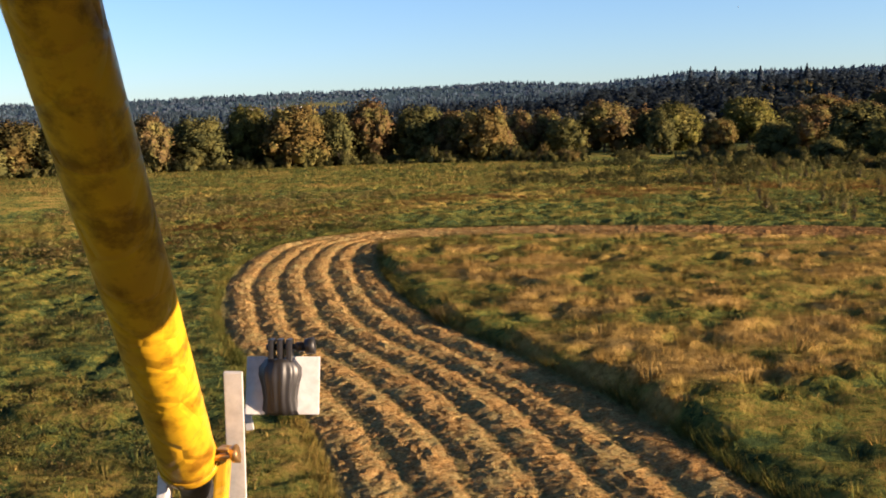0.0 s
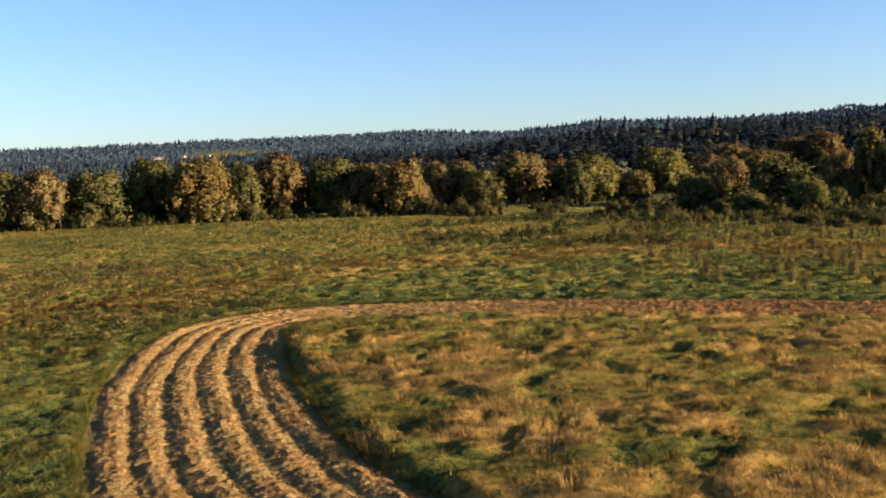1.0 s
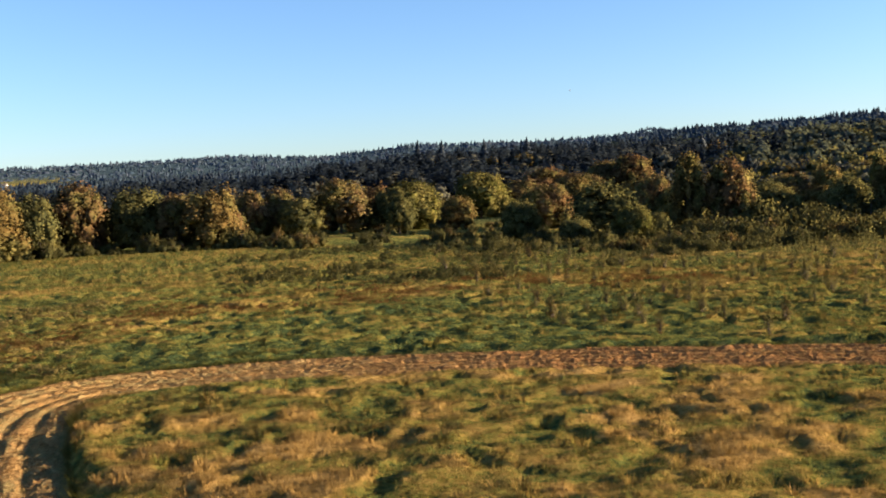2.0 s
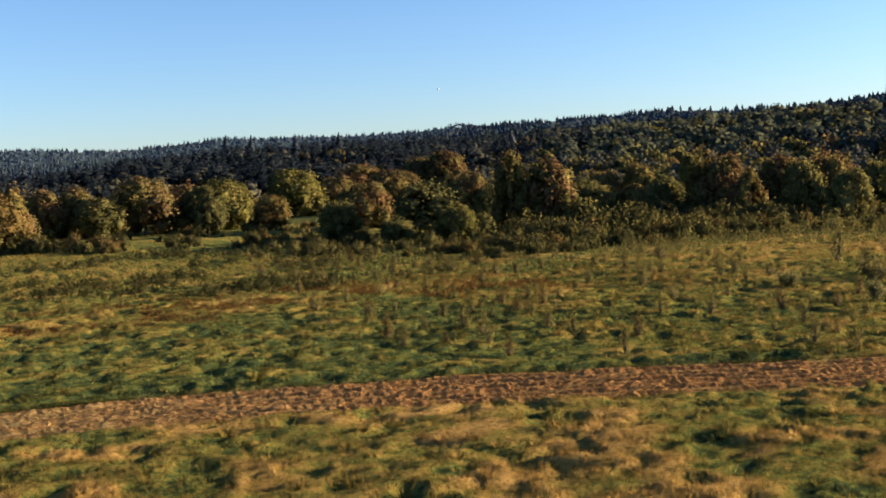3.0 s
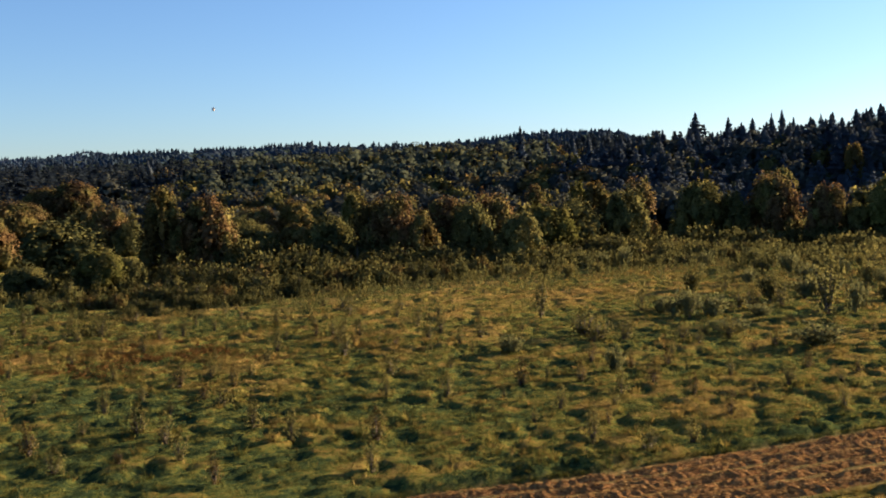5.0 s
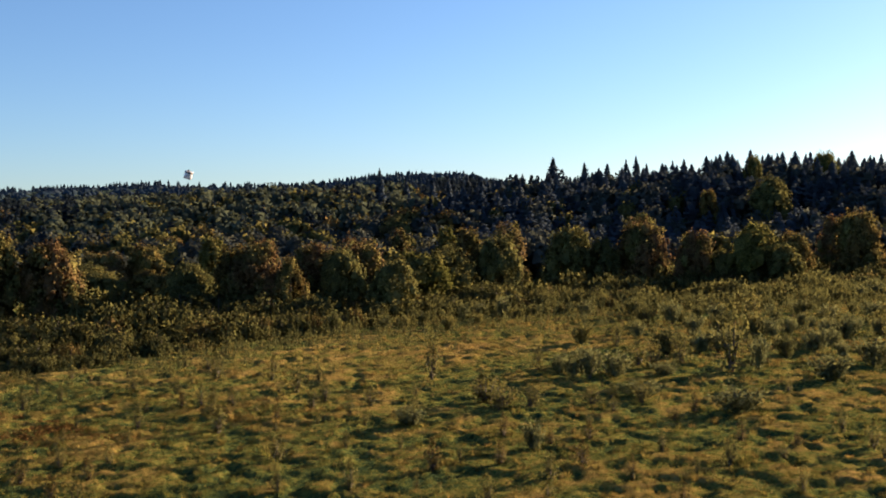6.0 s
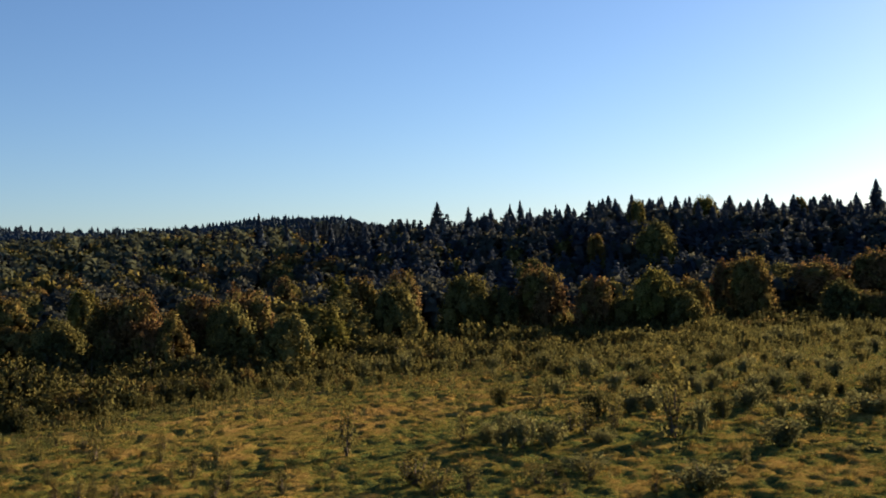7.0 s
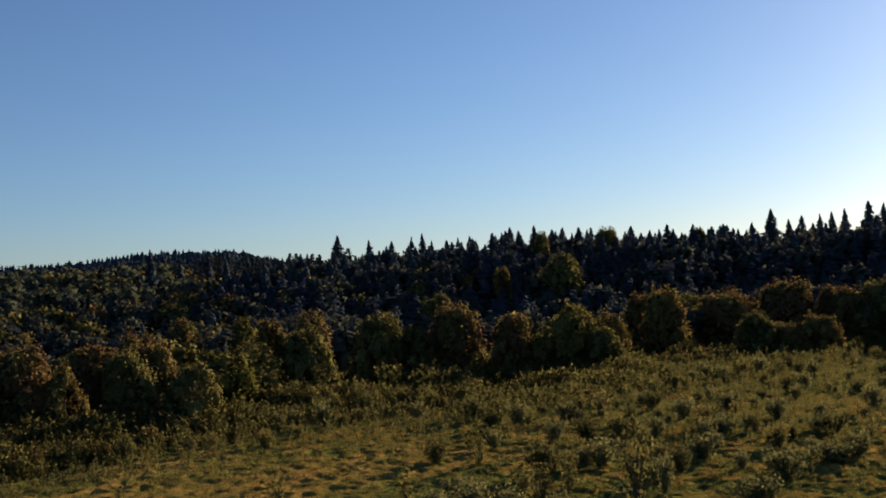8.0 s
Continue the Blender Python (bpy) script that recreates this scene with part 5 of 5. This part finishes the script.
for k, (x, y) in enumerate([(-362, 1865), (-332, 1871), (-313, 1850), (-288, 1878), (-278, 1890), (-253, 1883), (-345, 1900), (-300, 1900)]):
    house(x, y, 7 + k % 3 * 1.5, 6.5, 3.4 + k % 2 * 1.2, k * 37 % 60 - 30)

# ---- the aircraft's front strut and camera bracket, hanging in the air at the start of the flight ----
yellow_mat, nt, b = material("yellow_vinyl", 0.42)
yn = noise_at(nt, 22.0, 6.0, 0.65)
yw = noise_at(nt, 5.0, 4.0, 0.7)
yc = ramp(nt, yw.outputs["Fac"], [(0.35, (0.38, 0.195, 0.010)), (0.6, (0.58, 0.335, 0.010))]).outputs[0]
# dirt on the vinyl, deepened to stand in for missing shade
grime_and_shade = ramp(nt, yn.outputs["Fac"], [(0.36, (0.26, 0.19, 0.12)), (0.52, (1, 1, 1))]).outputs[0]
nt.links.new(mixed(nt, "MULTIPLY", 0.8, yc, grime_and_shade), b.inputs["Base Color"])
crease = node(nt, "ShaderNodeTexVoronoi", Scale=16.0)
crease.feature = "DISTANCE_TO_EDGE"
cco = nt.nodes.new("ShaderNodeTexCoord")
nt.links.new(cco.outputs["Object"], crease.inputs["Vector"])
cr = ramp(nt, crease.outputs["Distance"], [(0.0, (0, 0, 0)), (0.10, (1, 1, 1))]).outputs[0]
bumped(nt, b, cr, 0.35, 0.004)
alu_mat, nt, b = material("brushed_aluminium", 0.55, 0.35)
an = noise_at(nt, 40.0, 5.0, 0.7)
nt.links.new(ramp(nt, an.outputs["Fac"], [(0.3, (0.42, 0.41, 0.42)), (0.7, (0.62, 0.61, 0.62))]).outputs[0], b.inputs["Base Color"])
plastic_mat, nt, b = material("black_plastic", 0.5)
pn = noise_at(nt, 60.0)
nt.links.new(ramp(nt, pn.outputs["Fac"], [(0.3, (0.012, 0.012, 0.015)), (0.7, (0.03, 0.03, 0.034))]).outputs[0], b.inputs["Base Color"])
bumped(nt, b, pn.outputs["Fac"], 0.6, 0.004)
gloss_mat, nt, b = material("glossy_black_plastic", 0.45)
gn = noise_at(nt, 35.0)
nt.links.new(ramp(nt, gn.outputs["Fac"], [(0.3, (0.008, 0.008, 0.010)), (0.7, (0.022, 0.021, 0.024))]).outputs[0], b.inputs["Base Color"])
brass_mat, nt, b = material("brass_bolt", 0.35, 0.9)
b.inputs["Base Color"].default_value = (0.55, 0.33, 0.15, 1)
white_mat, nt, b = material("worn_white_enamel", 0.4)
wn_ = noise_at(nt, 28.0, 6.0, 0.7)
nt.links.new(ramp(nt, wn_.outputs["Fac"], [(0.36, (0.22, 0.21, 0.22)), (0.5, (0.72, 0.71, 0.72))]).outputs[0], b.inputs["Base Color"])

# local axes of the bracket: x right, y up, z back; origin at the seat
STRUT_AT = pose(0, 0, 12.3, 83.18, 1.7, -0.2)


def rod(bm, a, b_, ra, rb, sides=32, rings=24, ripple=0.0, open_end=False):
    """A round bar from a to b_ in rings, with a slight ripple."""
    a, b_ = Vector(a), Vector(b_)
    q_ = (b_ - a).to_track_quat("Z", "Y")
    loops = []
    for j in range(rings + 1):
        u = j / rings
        c = a.lerp(b_, u)
        loop = []
        for s_ in range(sides):
            w = 2 * math.pi * s_ / sides
            rad = (ra + (rb - ra) * u) * (1 + ripple * (noise.noise(Vector((math.cos(w) * 2, math.sin(w) * 2, u * 14))) + 0.5 * noise.noise(Vector((math.cos(w) * 5, math.sin(w) * 5, u * 40)))))
            loop.append(bm.verts.new(c + q_ @ Vector((math.cos(w) * rad, math.sin(w) * rad, 0))))
        loops.append(loop)
    for l0, l1 in zip(loops[:-1], loops[1:]):
        for s_ in range(sides):
            bm.faces.new((l0[s_], l0[(s_ + 1) % sides], l1[(s_ + 1) % sides], l1[s_])).smooth = True
    bm.faces.new(loops[0][::-1])
    if not open_end:
        bm.faces.new(loops[-1])


def slab(bm, m, sx, sy, sz, bevel=0.002):
    """A box with softened edges."""
    made = bmesh.ops.create_cube(bm, size=1, matrix=m @ Matrix.Diagonal((sx, sy, sz, 1)))
    edges = list({e for v_ in made["verts"] for e in v_.link_edges})
    bmesh.ops.bevel(bm, geom=edges, offset=bevel, segments=2, affect="EDGES", profile=0.7)


strut = new("aircraft_strut")
strut.matrix_basis = STRUT_AT
tagged(strut, "sloping strut in yellow padded vinyl, partly in shade, with bracket", "aircraft strut")
foot, head_ = Vector((-0.311, -0.258, -1.256)), Vector((-0.278, 0.177, -0.730))
bm = bmesh.new()
rod(bm, foot, head_ + (head_ - foot) * 0.45, 0.0350, 0.0340, 40, 60, 0.035)
sleeve = part("padded_sleeve", bm, yellow_mat, strut, "scuffed yellow vinyl sleeve over foam padding")
ax = (head_ - foot).normalized()
bm = bmesh.new()
rod(bm, foot - ax * 0.005, foot + ax * 0.006, 0.0372, 0.0368, 40, 3)
part("hem", bm, yellow_mat, strut)
bm = bmesh.new()
rod(bm, foot - ax * 0.30, foot - ax * 0.004, 0.021, 0.021, 28, 6)
part("tube", bm, plastic_mat, strut, "dark bare tube below the sleeve")
seam_side = Vector((0.0085, -0.004, 0.0335))
bm = bmesh.new()
rod(bm, foot + seam_side * 1.0, foot + seam_side * 0.99 + ax * 0.075 + Vector((-0.012, 0, 0)), 0.0016, 0.0012, 8, 8)
part("seam", bm, yellow_mat, strut)
for dx, w_ in ((-0.034, 0.012), (0.036, 0.014)):
    bm = bmesh.new()
    slab(bm, Matrix.Translation(foot + Vector((dx, -0.052, -0.018))) @ pose(0, 0, 0, 0, 0, -4), w_, 0.13, 0.034, 0.003)
    part("cheek_plate", bm, [alu_mat, yellow_mat][dx > 0], strut, "flat cheek plate beside the tube")
bm = bmesh.new()
rod(bm, foot + Vector((0.030, 0.004, 0.012)), foot + Vector((0.062, 0.010, 0.012)), 0.004, 0.004, 16, 2)
rod(bm, foot + Vector((0.055, 0.009, 0.012)), foot + Vector((0.064, 0.011, 0.012)), 0.010, 0.012, 6, 1)
part("bolt", bm, brass_mat, strut, "brass wing bolt")


def ahead_of_seat(x, y, dist):
    """A place in front of the seat: right and up as tangents of the view, at that distance ahead."""
    return Vector((x * dist, y * dist, -dist))


bracket = new("camera_bracket")
bracket.matrix_basis = STRUT_AT
tagged(bracket, "grey aluminium bracket with black action-camera mount, beside the strut", "camera bracket")
lo_, hi_ = ahead_of_seat(-0.2070, -0.262, 1.28), ahead_of_seat(-0.1965, -0.115, 1.33)
d_ = (hi_ - lo_)
ang = math.degrees(math.atan2(-d_.x, d_.y))
bm = bmesh.new()
slab(bm, Matrix.Translation((lo_ + hi_) / 2) @ pose(0, 0, 0, 15, 0, ang), 0.0235, d_.length, 0.006, 0.0015)
part("upright_bar", bm, alu_mat, bracket)
plate_c = ahead_of_seat(-0.1555, -0.1325, 1.33)
bm = bmesh.new()
slab(bm, Matrix.Translation(plate_c) @ pose(0, 0, 0, -12, 6, -1), 0.094, 0.075, 0.004, 0.0015)
part("plate", bm, alu_mat, bracket)
bm = bmesh.new()
slab(bm, Matrix.Translation(plate_c + Vector((-0.046, -0.045, -0.006))) @ pose(0, 0, 0, 20, 0, 6), 0.010, 0.030, 0.006, 0.001)
part("hinge_tab", bm, alu_mat, bracket)
# mount: flared base, neck with fingers, thumb screw
# heights up the mount, half width, depth: a flared foot, a waist, a bulging clip and a narrow neck, fluted all round
bm = bmesh.new()
levels = [(-0.037, 0.0265, 0.010), (-0.030, 0.0235, 0.015), (-0.016, 0.0215, 0.020), (0.000, 0.0235, 0.024), (0.014, 0.0270, 0.025), (0.024, 0.0265, 0.024), (0.031, 0.0220, 0.022), (0.036, 0.0185, 0.020)]
rings_ = []
for yy, hw, dp in levels:
    ring_ = []
    for k in range(33):
        w = math.pi * k / 32
        flute = 1 + 0.045 * math.cos(w * 14) * (yy < 0.03)
        ring_.append(bm.verts.new(plate_c + Vector((-0.003 - math.cos(w) * hw * flute, yy, 0.004 + math.sin(w) * dp * flute))))
    rings_.append(ring_)
for r0, r1 in zip(rings_[:-1], rings_[1:]):
    for k in range(32):
        bm.faces.new((r0[k], r0[k + 1], r1[k + 1], r1[k])).smooth = True
    bm.faces.new((r0[32], r0[0], r1[0], r1[32]))
bm.faces.new(rings_[0][::-1])
bm.faces.new(rings_[-1])
mount = part("camera_mount", bm, gloss_mat, bracket, "glossy black fluted plastic action-camera mount")
for k in range(3):
    bm = bmesh.new()
    slab(bm, Matrix.Translation(plate_c + Vector((-0.013 + 0.0115 * k, 0.046, 0.008))), 0.0075, 0.030, 0.024, 0.003)
    part("finger", bm, gloss_mat, mount)
bm = bmesh.new()
rod(bm, plate_c + Vector((-0.020, 0.050, 0.008)), plate_c + Vector((0.026, 0.051, 0.008)), 0.004, 0.004, 14, 2)
rod(bm, plate_c + Vector((0.018, 0.050, 0.008)), plate_c + Vector((0.030, 0.051, 0.008)), 0.0065, 0.0065, 14, 1)
rod(bm, plate_c + Vector((0.030, 0.051, 0.008)), plate_c + Vector((0.042, 0.052, 0.008)), 0.0100, 0.0110, 14, 2)
part("thumb_screw", bm, gloss_mat, mount)

# unseen panel added right behind the seat, which throws the shade on the strut's upper part
panel = new("shade_blocker")
panel.matrix_basis = STRUT_AT
tagged(panel, "unseen dark panel and overhead sheet added to shade the strut", "side screen")
sun_way = Vector((0.892, 0.220, 0.390)).normalized()
across = ax.cross(sun_way).normalized()
edge_ = Vector((-0.284, -0.084, -1.054)) + sun_way * 0.9
turn_ = Matrix((across, ax, across.cross(ax))).transposed().to_4x4()
bm = bmesh.new()
slab(bm, Matrix.Translation(edge_ + ax * 0.47) @ turn_, 0.80, 0.94, 0.012, 0.004)
part("screen", bm, plastic_mat, panel)
# unseen overhead sheet, added to keep skylight off the strut
bm = bmesh.new()
slab(bm, Matrix.Translation((-0.1, 0.70, -0.75)) @ pose(0, 0, 0, 90, 0, 0), 2.2, 2.7, 0.012, 0.004)
part("sky_blocker", bm, plastic_mat, panel)

# ---- small white canister of the aircraft, hanging in the air late in the flight ----
canister = new("fuel_canister")
canister.matrix_basis = pose(21.57, 78.58, 20.83, 89.96, 1.61, -57.71)
tagged(canister, "scuffed white cylindrical canister with a black screw cap", "canister")
top_c, up_ = ahead_of_seat(0.3640, -0.2330, 1.12), Vector((0.30, 0.95, 0.06)).normalized()
bm = bmesh.new()
rod(bm, top_c - up_ * 0.055, top_c, 0.031, 0.031, 40, 3)
part("body", bm, white_mat, canister)
bm = bmesh.new()
rod(bm, top_c - up_ * 0.001, top_c + up_ * 0.004, 0.0322, 0.0305, 40, 2)
part("lid", bm, alu_mat, canister, "pale metal lid with a dark worn rim")
bm = bmesh.new()
rod(bm, top_c - up_ * 0.010, top_c - up_ * 0.002, 0.0326, 0.0326, 40, 2)
part("rim", bm, plastic_mat, canister, "dark worn rim")
cap_c = top_c + Vector((-0.006, 0.004, 0.0))
bm = bmesh.new()
rod(bm, cap_c, cap_c + up_ * 0.010, 0.0115, 0.0105, 12, 2)
rod(bm, cap_c + up_ * 0.010, cap_c + up_ * 0.013, 0.007, 0.005, 12, 1)
part("cap", bm, plastic_mat, canister, "black ribbed screw cap")
